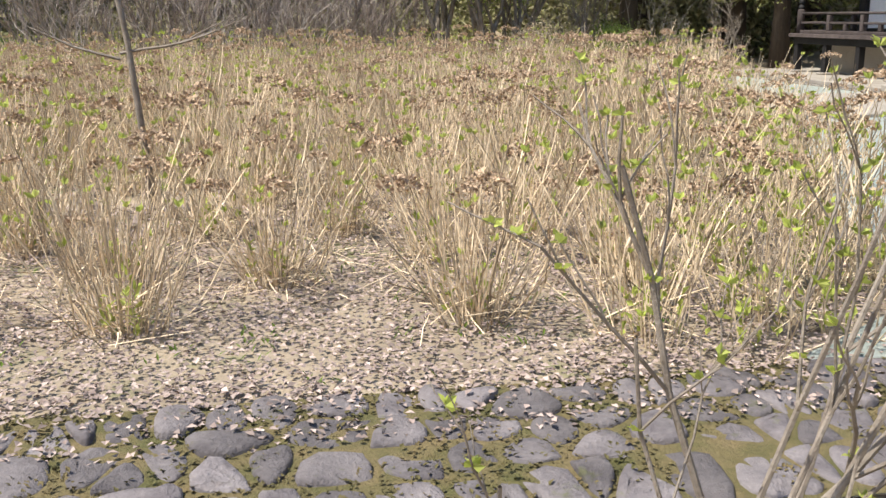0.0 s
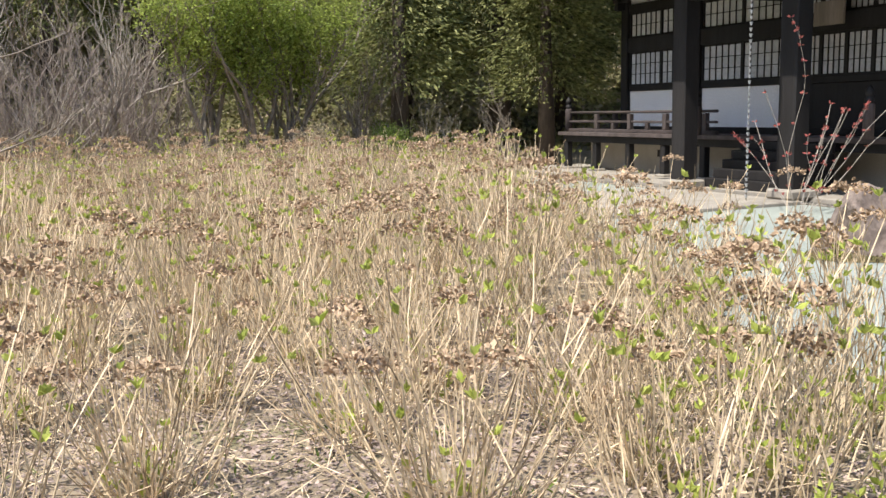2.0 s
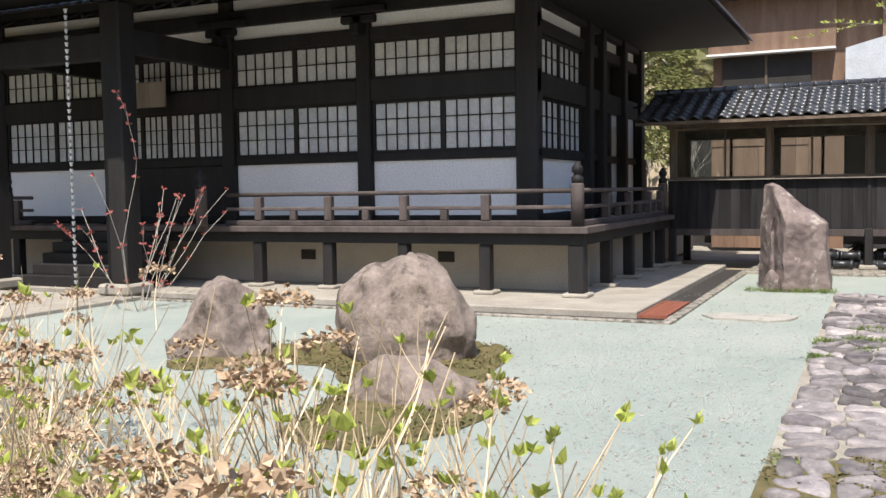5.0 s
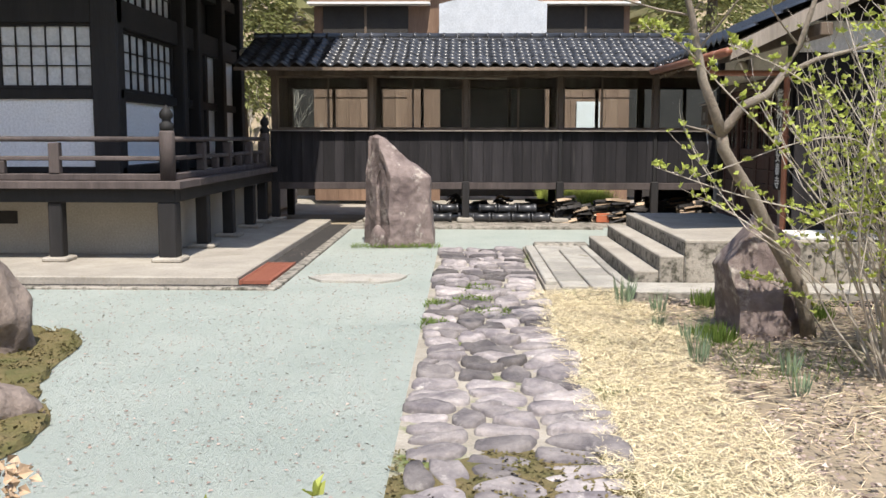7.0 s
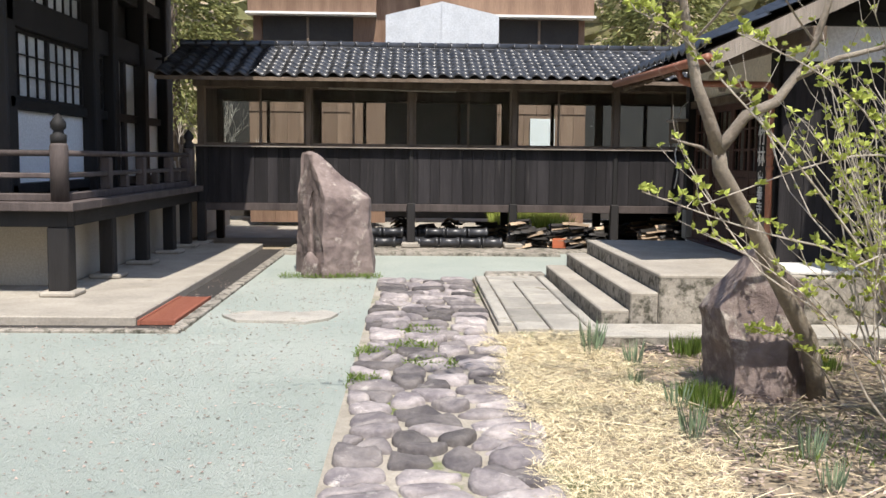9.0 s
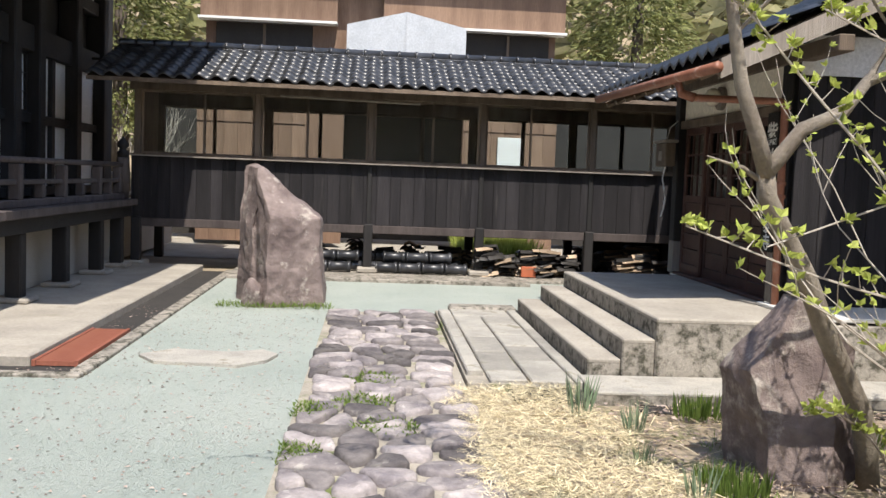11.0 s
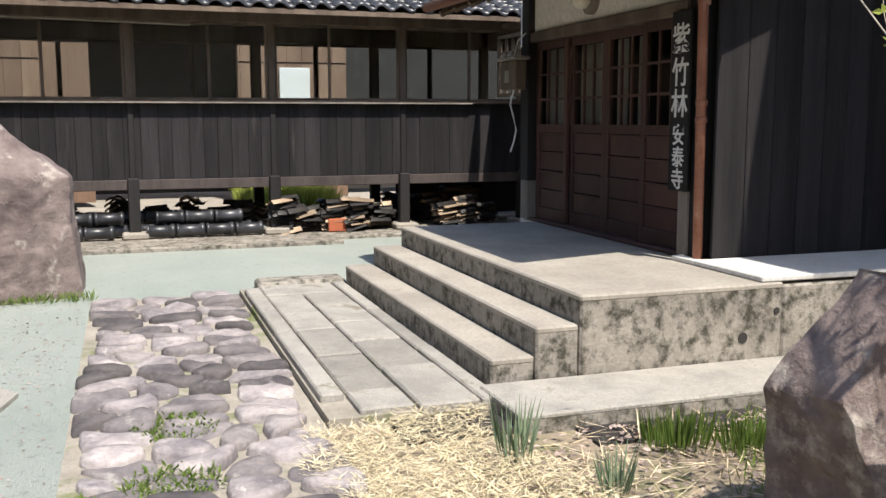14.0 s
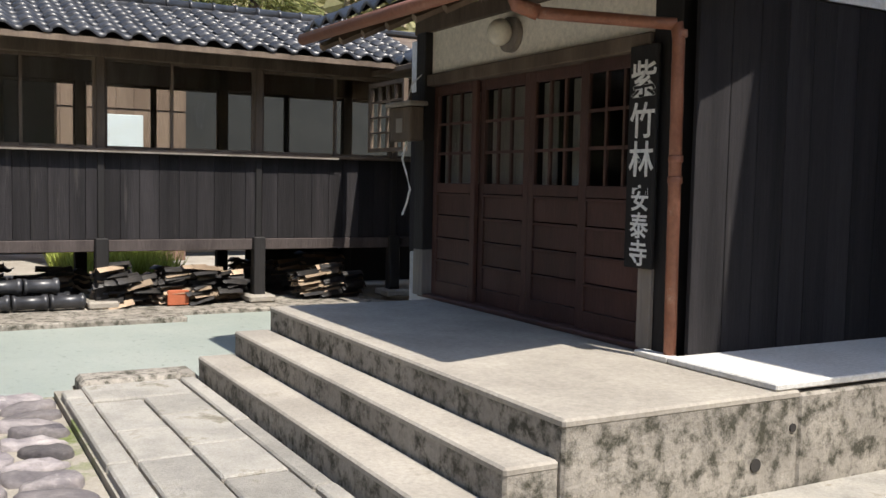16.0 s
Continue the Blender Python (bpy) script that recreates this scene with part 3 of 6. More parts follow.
# porch roof
bm = bmesh.new()
for r in range(9):
    s0, s1 = r * 0.33, r * 0.33 + 0.36
    row = []
    for c in range(24 * 4 + 1):
        y = 13.4 + 6.4 * c / 96
        wv = 0.032 * math.sin(c * math.tau / 4)
        row.append([bm.verts.new((11.35 + s, y, 5.25 + 0.36 * s + wv + up)) for s, up in ((s0, 0.03), (s0 + 0.001, 0.07), (s1, 0.03))])
    for a, b in zip(row, row[1:]):
        for k in range(2):
            bm.faces.new((a[k], b[k], b[k + 1], a[k + 1]))
part("porch_roof", bm, "tile_hall", hall, "tiled porch roof")
part("soffit", B(11.4, 13.6, 13.45, 19.75, 5.14, 5.2), "black_wood", hall)
chain = thing("rain_chain", (12.0, 15.0, 0.1), "hanging rain chain of small pale cups", "rain chain")
cup = lathe(bmesh.new(), (0, 0, 0), [(0.014, 0), (0.03, 0.055), (0.033, 0.06), (0.02, 0.058)], 8)
cup_me = bpy.data.meshes.new("cup")
cup.to_mesh(cup_me)
cup.free()
cup_me.materials.append(M["metal"])
for k in range(44):
    share("cup", cup_me, parent=chain, place=Matrix.Translation((12.0, 15.0, 0.15 + k * 0.102)))
part("link_wire", tube(bmesh.new(), [(12.0, 15.0, 0.1), (12.0, 15.0, 4.64)], 0.006, sides=5), "black_wood", chain)

# ---- corridor on posts ----
corr = thing("corridor_building", (22.2, 3.3, 0), "raised black-boarded corridor with glazed windows and tiled roof", "corridor")
CX = 21.45
CP = [7.62, 5.68, 3.80, 1.92, 0.04, -1.84, -3.3]
for i, y in enumerate(CP):
    part("post", B(CX - 0.06, CX + 0.10, y - 0.05, y + 0.05, 1.89, 3.12, bevel=0.01), "brown_wood", corr, "brown window post")
    part("foot_post", B(CX - 0.12, CX + 0.03, y - 0.075, y + 0.075, 0.10, 0.86, bevel=0.012), "black_wood", corr)
    part("footing_stone", B(CX - 0.26, CX + 0.16, y - 0.17, y + 0.17, 0.052, 0.14, bevel=0.02), "concrete", corr, "pale footing stone")
    part("foot_post", B(23.0, 23.16, y - 0.075, y + 0.075, 0.05, 0.9, bevel=0.012), "black_wood", corr)
    part("back_post", B(23.0, 23.13, y - 0.07, y + 0.07, 0.95, 3.12), "brown_wood", corr)
y = 7.72
while y > -3.35:          # upright boards below the windows
    w = random.uniform(0.17, 0.24)
    d = random.uniform(0.0, 0.006)
    part("board", B(CX - 0.03 - d, CX + 0.0, max(y - w + 0.004, -3.4), y, 0.84, 1.86, bevel=0.003), "board", corr)
    y -= w
part("cover_board", B(CX + 0.002, CX + 0.03, -3.4, 7.7, 0.72, 1.86), "black_wood", corr)
for a, b in zip(CP, CP[1:]):
    part("cover_strip", B(CX - 0.06, CX - 0.037, a - 0.04, a + 0.04, 0.84, 1.86), "black_wood", corr)
part("skirt_rail", B(CX - 0.055, CX, -3.4, 7.7, 0.70, 0.838), "grey_wood", corr, "weathered skirting rail")
part("sill", B(CX - 0.12, CX + 0.12, -3.4, 7.75, 1.862, 1.90), "brown_wood", corr)
part("sill_flashing", B(CX - 0.14, CX - 0.121, -1.0, 7.75, 1.855, 1.875, bevel=0), "bare_wood", corr, "pale sill flashing")
part("lintel", B(CX - 0.07, CX + 0.1, -3.4, 7.75, 2.94, 3.13), "brown_wood", corr)
part("pole", tube(bmesh.new(), [(CX - 0.18, 5.3, 2.92), (CX - 0.18, 3.0, 2.88)], 0.02), "bare_wood", corr, "thin bamboo pole under the eave")
part("floor", B(CX + 0.03, 23.1, -3.4, 7.7, 0.90, 0.97), "brown_wood", corr)
part("ceiling_boards", B(CX - 0.06, 23.1, -3.4, 7.7, 3.131, 3.16), "brown_wood", corr)
part("back_rail", B(23.0, 23.1, -3.4, 7.7, 0.97, 1.75), "black_wood", corr)
# added black sheet hides the bright court, standing for the dark under the floor
part("skirt_board", B(23.2, 23.24, -3.4, -0.35, 0.052, 0.9), "black_wood", corr)
part("back_lintel", B(23.0, 23.1, -3.4, 7.7, 2.8, 3.13), "brown_wood", corr)
part("end_wall", B(CX + 0.12, 23.0, 7.64, 7.72, 0.97, 3.1), "brown_wood", corr)


def sash(x, y0, y1, z0, z1, parent, mat="brown_wood", w=0.035):
    bm = bmesh.new()
    for a in ((y0, y0 + w, z0, z1), (y1 - w, y1, z0, z1), (y0 + w, y1 - w, z0, z0 + w), (y0 + w, y1 - w, z1 - w, z1)):
        box(bm, x - 0.015, x + 0.015, *a)
    f = part("window", bm, mat, parent)
    g = part("pane", box(bmesh.new(), x - 0.002, x + 0.002, y0 + w, y1 - w, z0 + w, z1 - w), "glass", f)
    g.visible_shadow = False


for i, (a, b) in enumerate(zip(CP, CP[1:])):
    y1, y0 = a - 0.05, b + 0.05
    mid = (y0 + y1) / 2 + (0.12 if i % 2 else -0.1)
    sash(CX, y0, mid + 0.02, 1.90, 2.94, corr)
    sash(CX + 0.035, mid - 0.02, y1, 1.90, 2.94, corr)
    sash(23.05, y0, (y0 + y1) / 2, 1.75, 2.8, corr)
    sash(23.08, (y0 + y1) / 2, y1, 1.75, 2.8, corr)
# roof: pan tiles in courses
rise = math.atan2(3.74 - 3.10, 1.85)
for (x0, z0), (x1, z1) in (((20.732, 3.064), (22.6, 3.72)), ((22.602, 3.72), (24.3, 3.1))):
    bm = bmesh.new()
    loops = [[bm.verts.new((x, y, z + dz)) for x, z, dz in ((x0, z0, 0), (x1, z1, 0), (x1, z1, -0.05), (x0, z0, -0.05))] for y in (-4.2, 8.25)]
    for k in range(4):
        bm.faces.new((loops[0][k], loops[0][(k + 1) % 4], loops[1][(k + 1) % 4], loops[1][k]))
    bm.faces.new(loops[0])
    bm.faces.new(loops[1][::-1])
    part("roof_deck", bm, "brown_wood", corr)
part("eave_board", box(bmesh.new(), 20.70, 20.73, -4.2, 8.25, 3.0, 3.065), "brown_wood", corr)


def pan_tile(w, l, name="tile"):
    """One S-shaped pan tile, w wide along y and l long up the slope (x)."""
    bm = bmesh.new()
    n = 8
    prof = [(-w / 2 + w * k / n, 0.036 * math.sin(k / n * math.tau * 0.98 + 3.6)) for k in range(n + 1)]
    rows = []
    for x, dz in ((0, 0.0), (0.0, 0.035), (l, 0.012)):
        rows.append([bm.verts.new((x, y, z + dz)) for y, z in prof])
    for a, b in zip(rows, rows[1:]):
        for k in range(n):
            bm.faces.new((a[k], a[k + 1], b[k + 1], b[k]))
    me = bpy.data.meshes.new(name)
    bmesh.ops.recalc_face_normals(bm, faces=bm.faces)
    bm.to_mesh(me)
    bm.free()
    me.polygons.foreach_set("use_smooth", [True] * len(me.polygons))
    return me


ct = pan_tile(0.29, 0.30)
ct.materials.append(M["tile"])
roof = part("roof", box(bmesh.new(), 22.52, 22.70, -4.0, 8.25, 3.72, 3.80, 0.02), "tile", corr, "roof of glazed black pan tiles")
slope = math.hypot(1.86, 0.66)
tilt = -math.degrees(math.atan2(0.66, 1.86))
for r in range(8):
    s = r * slope / 8
    for c in range(38):
        yy = 8.1 - c * 0.272
        px_, pz_ = 20.68 + 1.86 * s / slope, 3.10 + 0.66 * s / slope
        share("tile", ct, parent=roof, place=pose(px_, yy + random.uniform(-0.006, 0.006), pz_ + random.uniform(-0.004, 0.004), 0, tilt + random.uniform(-0.8, 0.8), random.uniform(-0.8, 0.8)))
rt = lathe(bmesh.new(), (0, 0, 0), [(0.075, 0), (0.088, 0.005), (0.088, 0.04), (0.075, 0.05), (0.075, 0.30)], 10)
rt_me = bpy.data.meshes.new("ridge_tile")
rt.to_mesh(rt_me)
rt.free()
rt_me.materials.append(M["tile"])
rt_me.polygons.foreach_set("use_smooth", [True] * len(rt_me.polygons))
for k in range(33):
    share("ridge_tile", rt_me, parent=roof, place=pose(22.61, 8.25 - k * 0.305, 3.83, 90, 0, 0))

# ---- entrance building ----
ent = thing("entrance_building", (16, -3.5, 0), "black-boarded entrance wing with sliding doors and tiled roof", "building")
WY = -0.10
doors_x = [14.36, 15.04, 15.72, 16.42, 17.12]
for i in range(4):
    x0, x1 = doors_x[i], doors_x[i + 1]
    yy = WY - 0.06 - (0.04 if i in (1, 2) else 0.0)
    bm = bmesh.new()
    for a in ((x0, x0 + 0.07, 0.62, 2.40), (x1 - 0.07, x1, 0.62, 2.40), (x0 + 0.07, x1 - 0.07, 0.62, 0.74), (x0 + 0.07, x1 - 0.07, 2.32, 2.40), (x0 + 0.07, x1 - 0.07, 1.50, 1.58)):
        box(bm, a[0], a[1], yy - 0.02, yy + 0.018, a[2], a[3], 0.004)
    d = part("door", bm, "door_wood", ent, "dark red-brown wooden sliding door")
    for k in range(4):
        z0 = 0.742 + k * 0.19
        part("door_panel", B(x0 + 0.071, x1 - 0.071, yy - 0.012, yy + 0.004, z0, z0 + 0.183, bevel=0.003), "door_wood", d)
        part("ledge", B(x0 + 0.071, x1 - 0.071, yy + 0.0045, yy + 0.02, z0 + 0.165, z0 + 0.183, bevel=0.003), "door_wood", d)
    for k in (1, 2):
        u = x0 + 0.07 + (x1 - x0 - 0.14) * k / 3
        part("muntin", B(u - 0.011, u + 0.011, yy - 0.012, yy + 0.012, 1.581, 2.319, bevel=0), "door_wood", d)
    for k in (1, 2):
        z = 1.58 + 0.74 * k / 3
        part("muntin", B(x0 + 0.071, x1 - 0.071, yy - 0.008, yy + 0.009, z - 0.011, z + 0.011, bevel=0), "door_wood", d)
    for a in range(3):
        for b in range(3):
            u0, v0 = x0 + 0.07 + (x1 - x0 - 0.14) * a / 3, 1.58 + 0.74 * b / 3
            g = part("pane", box(bmesh.new(), u0 + 0.012, u0 + (x1 - x0 - 0.14) / 3 - 0.012, yy - 0.003, yy, v0 + 0.012, v0 + 0.235), "glass", d)
            g.visible_shadow = False
            if i:
                part("curtain", box(bmesh.new(), u0, u0 + (x1 - x0 - 0.14) / 3 - 0.003, yy - 0.07 - 0.01 * (a % 2), yy - 0.06, v0, v0 + 0.245), "bare_wood", d, "pale cloth behind the glass") if a != 1 or i > 1 else None
part("lintel", B(14.30, 17.25, WY - 0.14, WY + 0.03, 2.40, 2.50), "brown_wood", ent)
part("threshold", B(14.30, 17.25, WY - 0.14, WY + 0.03, 0.585, 0.62), "door_wood", ent)
part("plaster_band", B(14.30, 17.25, WY - 0.10, WY - 0.02, 2.50, 2.86, bevel=0), "cream", ent, "cream plaster band over the doors")
part("eave_beam", B(13.2, 17.4, WY - 0.12, WY + 0.02, 2.86, 3.0), "brown_wood", ent)
part("corner_post", B(17.13, 17.30, WY - 0.14, WY + 0.05, 1.001, 2.86), "black_wood", ent)
part("post_foot", B(17.13, 17.30, WY - 0.14, WY + 0.05, 0.60, 1.0), "bare_wood", ent, "bare grey foot of the corner post")
part("corner_post", B(14.06, 14.30, WY - 0.16, WY + 0.0, 0.60, 2.86), "black_wood", ent)
part("post_board", B(14.22, 14.34, WY + 0.001, WY + 0.03, 0.60, 1.09, bevel=0.004), "bare_wood", ent, "bare grey board under the sign")
# back wall and floor near-black: the room's shade is put into their colour
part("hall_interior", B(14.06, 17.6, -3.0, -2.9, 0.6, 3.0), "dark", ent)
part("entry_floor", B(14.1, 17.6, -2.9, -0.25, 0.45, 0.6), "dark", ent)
# narrow wall beside the doors, and the recess behind it
part("side_board", B(17.302, 17.72, WY - 0.16, WY - 0.12, 0.95, 2.40), "board", ent)
part("side_plaster", B(17.302, 17.72, WY - 0.16, WY - 0.12, 2.402, 2.86, bevel=0), "plaster", ent)
part("zinc_skirt", B(17.302, 17.72, WY - 0.17, WY - 0.13, 0.1, 0.945), "metal", ent, "galvanised sheet at the wall foot")
part("return_wall", B(17.62, 17.72, -3.4, WY - 0.165, 0.0, 3.2), "black_wood", ent)
part("recess_wall", B(17.72, 21.4, -3.4, -3.25, 0.0, 3.6), "black_wood", ent)
# gable wall of black boards
y = -0.10
first = True
while y > -7.0:
    w = random.uniform(0.18, 0.26)
    part("board", B(13.92 - random.uniform(0, 0.008), 13.95, y - w + 0.004, y, 0.62, 2.72, bevel=0.003), "board", ent)
    y -= w
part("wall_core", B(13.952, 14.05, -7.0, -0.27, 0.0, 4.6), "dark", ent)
part("gable_plaster", B(13.93, 13.951, -7.0, -0.12, 2.74, 3.1, bevel=0), "plaster", ent, "white plaster over the boards")
part("gable_beam", B(13.88, 13.95, -7.0, -0.02, 3.1, 3.25), "black_wood", ent)
part("back_wall", B(14, 21.3, -7.2, -7.0, 0, 3.0), "black_wood", ent)
# roof
VGX = 13.35
EVY, EVZ, RY, RZ = 0.86, 2.82, -3.6, 4.95
sl = math.hypot(EVY - RY, RZ - EVZ)
bm = bmesh.new()
for r in range(16):
    s0, s1 = sl * r / 16, sl * (r + 1) / 16 + 0.03
    row = []
    for c in range(16 * 4 + 1):
        x = VGX + (17.6 - VGX) * c / 64
        wv = 0.034 * math.sin(c * math.tau / 4)
        row.append([bm.verts.new((x, EVY - (EVY - RY) * s / sl, EVZ + (RZ - EVZ) * s / sl + wv + up)) for s, up in ((s0, 0.02), (s0 + 0.001, 0.06), (s1, 0.03))])
    for a, b in zip(row, row[1:]):
        for k in range(2):
            bm.faces.new((a[k], b[k], b[k + 1], a[k + 1]))
tagged(part("roof", bm, "tile", ent, "roof of glazed black pan tiles", True), kind="stuff")
bm = bmesh.new()          # lower roof over the recess, joining the corridor
for r in range(12):
    s0, s1 = 0.29 * r, 0.29 * r + 0.32
    row = []
    for c in range(14 * 4 + 1):
        x = 17.6 + 3.9 * c / 56
        wv = 0.034 * math.sin(c * math.tau / 4)
        row.append([bm.verts.new((x, -1.5 - s, 3.05 + 0.478 * s + wv + up)) for s, up in ((s0, 0.02), (s0 + 0.001, 0.06), (s1, 0.03))])
    for a, b in zip(row, row[1:]):
        for k in range(2):
            bm.faces.new((a[k], b[k], b[k + 1], a[k + 1]))
part("recess_roof", bm, "tile", ent, "lower tiled roof joining the corridor", True)
part("recess_soffit", B(17.6, 21.4, -3.3, -1.48, 2.96, 3.03), "brown_wood", ent)
lattice(ent, "y", -1.25, 19.9, 20.9, 1.95, 2.8, 4, 4, mat="brown_wood", pane="glass", bar=0.02)
# unseen wing, added so its eave casts the shadow on the gable boards
wing = thing("side_wing", (12, -4, 0), "unseen tall boarded wing added to shade the gable wall", "building")
part("wall", B(10.4, 13.9, -7.0, -2.1, 0.0, 5.9), "board", wing)
part("roof", B(10.2, 13.9, -7.4, -1.0, 5.91, 6.1), "tile", wing)
bm = bmesh.new()
for (y0, z0), (y1, z1) in (((EVY, EVZ), (RY, RZ)), ((RY, RZ), (-8, 2.9))):
    for dz in (-0.04, -0.11):
        bm.faces.new([bm.verts.new(q) for q in ((VGX, y0, z0 + dz), (17.6, y0, z0 + dz), (17.6, y1, z1 + dz), (VGX, y1, z1 + dz))])
part("roof_deck", bm, "brown_wood", ent)
bm = bmesh.new()
bm.faces.new([bm.verts.new(q) for q in ((VGX - 0.01, EVY, EVZ - 0.05), (VGX - 0.01, RY, RZ - 0.05), (VGX - 0.01, RY, RZ - 0.27), (VGX - 0.01, EVY, EVZ - 0.22))])
r = bmesh.ops.extrude_face_region(bm, geom=list(bm.faces))
bmesh.ops.translate(bm, verts=[v for v in r["geom"] if isinstance(v, bmesh.types.BMVert)], vec=(0.05, 0, 0))
part("bargeboard", bm, "bare_wood", ent, "weathered grey bargeboard")
bm = bmesh.new()
for k in range(10):
    x = 13.5 + k * 0.42
    tube(bm, [(x, EVY - 0.02, EVZ - 0.15), (x, -0.1, EVZ + 0.30)], 0.035, sides=4)
tagged(part("rafter_work", bm, "brown_wood", ent), kind="stuff")
# gutter and down pipe
gut = thing("rain_gutter", (14.0, 0.0, 0.6), "brown copper gutter and down pipe at the entrance", "gutter")
part("gutter", tube(bmesh.new(), [(17.55, 0.9, 2.76), (13.3, 0.9, 2.69)], 0.05, sides=8), "copper", gut, smooth=True)
part("elbow", tube(bmesh.new(), [(14.35, 0.9, 2.66), (14.33, 0.86, 2.56), (14.28, 0.75, 2.52)], 0.045, sides=8), "copper", gut, smooth=True)
part("cross_pipe", tube(bmesh.new(), [(14.28, 0.75, 2.52), (14.06, 0.10, 2.50), (13.98, 0.02, 2.49)], 0.035, sides=8), "copper", gut, smooth=True)
part("down_pipe", tube(bmesh.new(), [(13.98, 0.02, 2.50), (13.98, 0.0, 2.40), (13.98, -0.02, 0.60)], 0.036, sides=10), "copper", gut, smooth=True)
for z in (2.42, 1.72, 1.60):
    part("collar", lathe(bmesh.new(), (13.98, -0.01, z), [(0.041, 0), (0.043, 0.01), (0.043, 0.03), (0.041, 0.04)], 12), "copper", gut, smooth=True)
# sign board with white brush writing
sign = thing("sign_board", (14.36, -0.05, 1.08), "black wooden sign board with white brush writing", "sign")
part("board", B(14.19, 14.44, WY + 0.032, WY + 0.06, 1.09, 2.42, bevel=0.006), "black_wood", sign)
for ch, z, s in (("紫", 2.13, 0.235), ("竹", 1.89, 0.225), ("林", 1.66, 0.225), ("安", 1.45, 0.165), ("泰", 1.285, 0.165), ("寺", 1.12, 0.165)):
    cu = bpy.data.curves.new("letter", "FONT")
    cu.body, cu.size, cu.extrude, cu.align_x = ch, s, 0.002, "CENTER"
    cu.offset = 0.0025
    tmp = bpy.data.objects.new("letter_curve", cu)
    scene.collection.objects.link(tmp)
    bpy.context.view_layer.update()
    me = bpy.data.meshes.new_from_object(tmp.evaluated_get(bpy.context.evaluated_depsgraph_get()))
    bpy.data.objects.remove(tmp)
    me.name = "letter"
    share("letter", me, "white", sign, "white brush-written character", place=pose(14.305, WY + 0.064, z, 90, 0, 180) @ Matrix.Shear("XZ", 4, (0.0, 0.0)))
# wall lamp over the doors
wl = thing("porch_lamp", (15.87, 0.0, 2.70), "round cream wall lamp on a brown disc", "lamp")
part("disc", tube(bmesh.new(), [(15.87, WY - 0.018, 2.68), (15.87, WY + 0.03, 2.68)], 0.13, sides=20), "bare_wood", wl)
part("globe", blob(bmesh.new(), (15.87, WY + 0.10, 2.69), (0.10, 0.09, 0.10), 0.0, 3), "milk", wl, smooth=True)
bell = thing("sounding_board", (17.42, 0.1, 1.9), "wooden sounding board hung by a cord at the door post", "sounding board")
part("board", B(17.0, 17.40, 0.02, 0.15, 1.93, 2.22, bevel=0.012), "brown_wood", bell)
part("cap", B(16.96, 17.44, 0.0, 0.18, 2.222, 2.26, bevel=0.01), "bare_wood", bell)
part("striking_patch", B(17.14, 17.26, 0.151, 0.158, 2.0, 2.12, bevel=0.003), "bare_wood", bell, "pale worn striking spot")
part("cord", tube(bmesh.new(), [(17.2, 0.08, 2.26), (17.2, 0.04, 2.42), (17.2, -0.07, 2.52)], 0.006, sides=5), "white", bell)
part("rope", tube(bmesh.new(), [(17.2, 0.08, 1.93), (17.26, 0.09, 1.78), (17.18, 0.09, 1.66), (17.1, 0.09, 1.52), (17.16, 0.09, 1.40), (17.24, 0.09, 1.30)], 0.01, sides=5), "white", bell, "loose pale rope")

# platform and steps
def stepped(name, mat, label, *a):
    return tagged(part(name, box(bmesh.new(), *a, bevel=0.014), mat), label, "step", kind="structure")


stepped("entrance_platform", "concrete_side", "raised concrete platform with mossy side before the doors", 13.12, 17.0, -0.1, 1.35, -0.1, 0.574)
structure("platform_top", box(bmesh.new(), 13.117, 17.003, -0.1, 1.353, 0.540, 0.585, bevel=0.012), "concrete", "worn pale concrete platform surface", "platform")
stepped("step", "concrete_side", "worn concrete entrance step", 13.14, 17.0, 1.351, 1.63, -0.1, 0.394)
structure("step_top", box(bmesh.new(), 13.137, 17.003, 1.354, 1.633, 0.360, 0.405, bevel=0.012), "concrete", "worn concrete tread", "step")
stepped("step", "concrete_side", "worn concrete entrance step", 13.16, 17.0, 1.631, 1.91, -0.1, 0.219)
structure("step_top", box(bmesh.new(), 13.157, 17.003, 1.634, 1.913, 0.185, 0.23, bevel=0.012), "concrete", "worn concrete tread", "step")
stepped("gable_footing", "concrete_side", "mossy concrete footing below the gable wall", 13.12, 13.95, -7, -0.102, -0.1, 0.565)
structure("pale_slab", box(bmesh.new(), 13.13, 13.915, -6.9, 0.06, 0.5865, 0.625, bevel=0.008), "lime", "bright pale cement slab along the black wall", "slab")
structure("pale_slab_edge", box(bmesh.new(), 13.916, 14.2, -0.03, 0.06, 0.5865, 0.622, bevel=0.006), "lime", "bright pale cement edge", "slab")
stepped("side_plinth", "concrete_side", "stained concrete plinth running out beside the platform", 12.3, 13.118, -7, -0.88, -0.1, 0.578)
structure("plinth_top", box(bmesh.new(), 12.29, 13.119, -7, -0.875, 0.5785, 0.60, bevel=0.006), "lime", "bright pale cement top of the plinth", "slab")
stepped("lower_ledge", "concrete_side", "low mossy concrete ledge beside the drain", 12.5, 13.115, -7, 2.0, -0.15, 0.089)
structure("ledge_top", box(bmesh.new(), 12.497, 13.113, -7, 2.003, 0.065, 0.10, bevel=0.01), "flag", "worn pale ledge top", "ledge")
# solid dark slab: the shade inside the drain opening is put into its colour
structure("drain_hole", box(bmesh.new(), 12.55, 12.89, 2.01, 2.6, -0.05, 0.016), "dark", "dark opening of the drain", "drain")
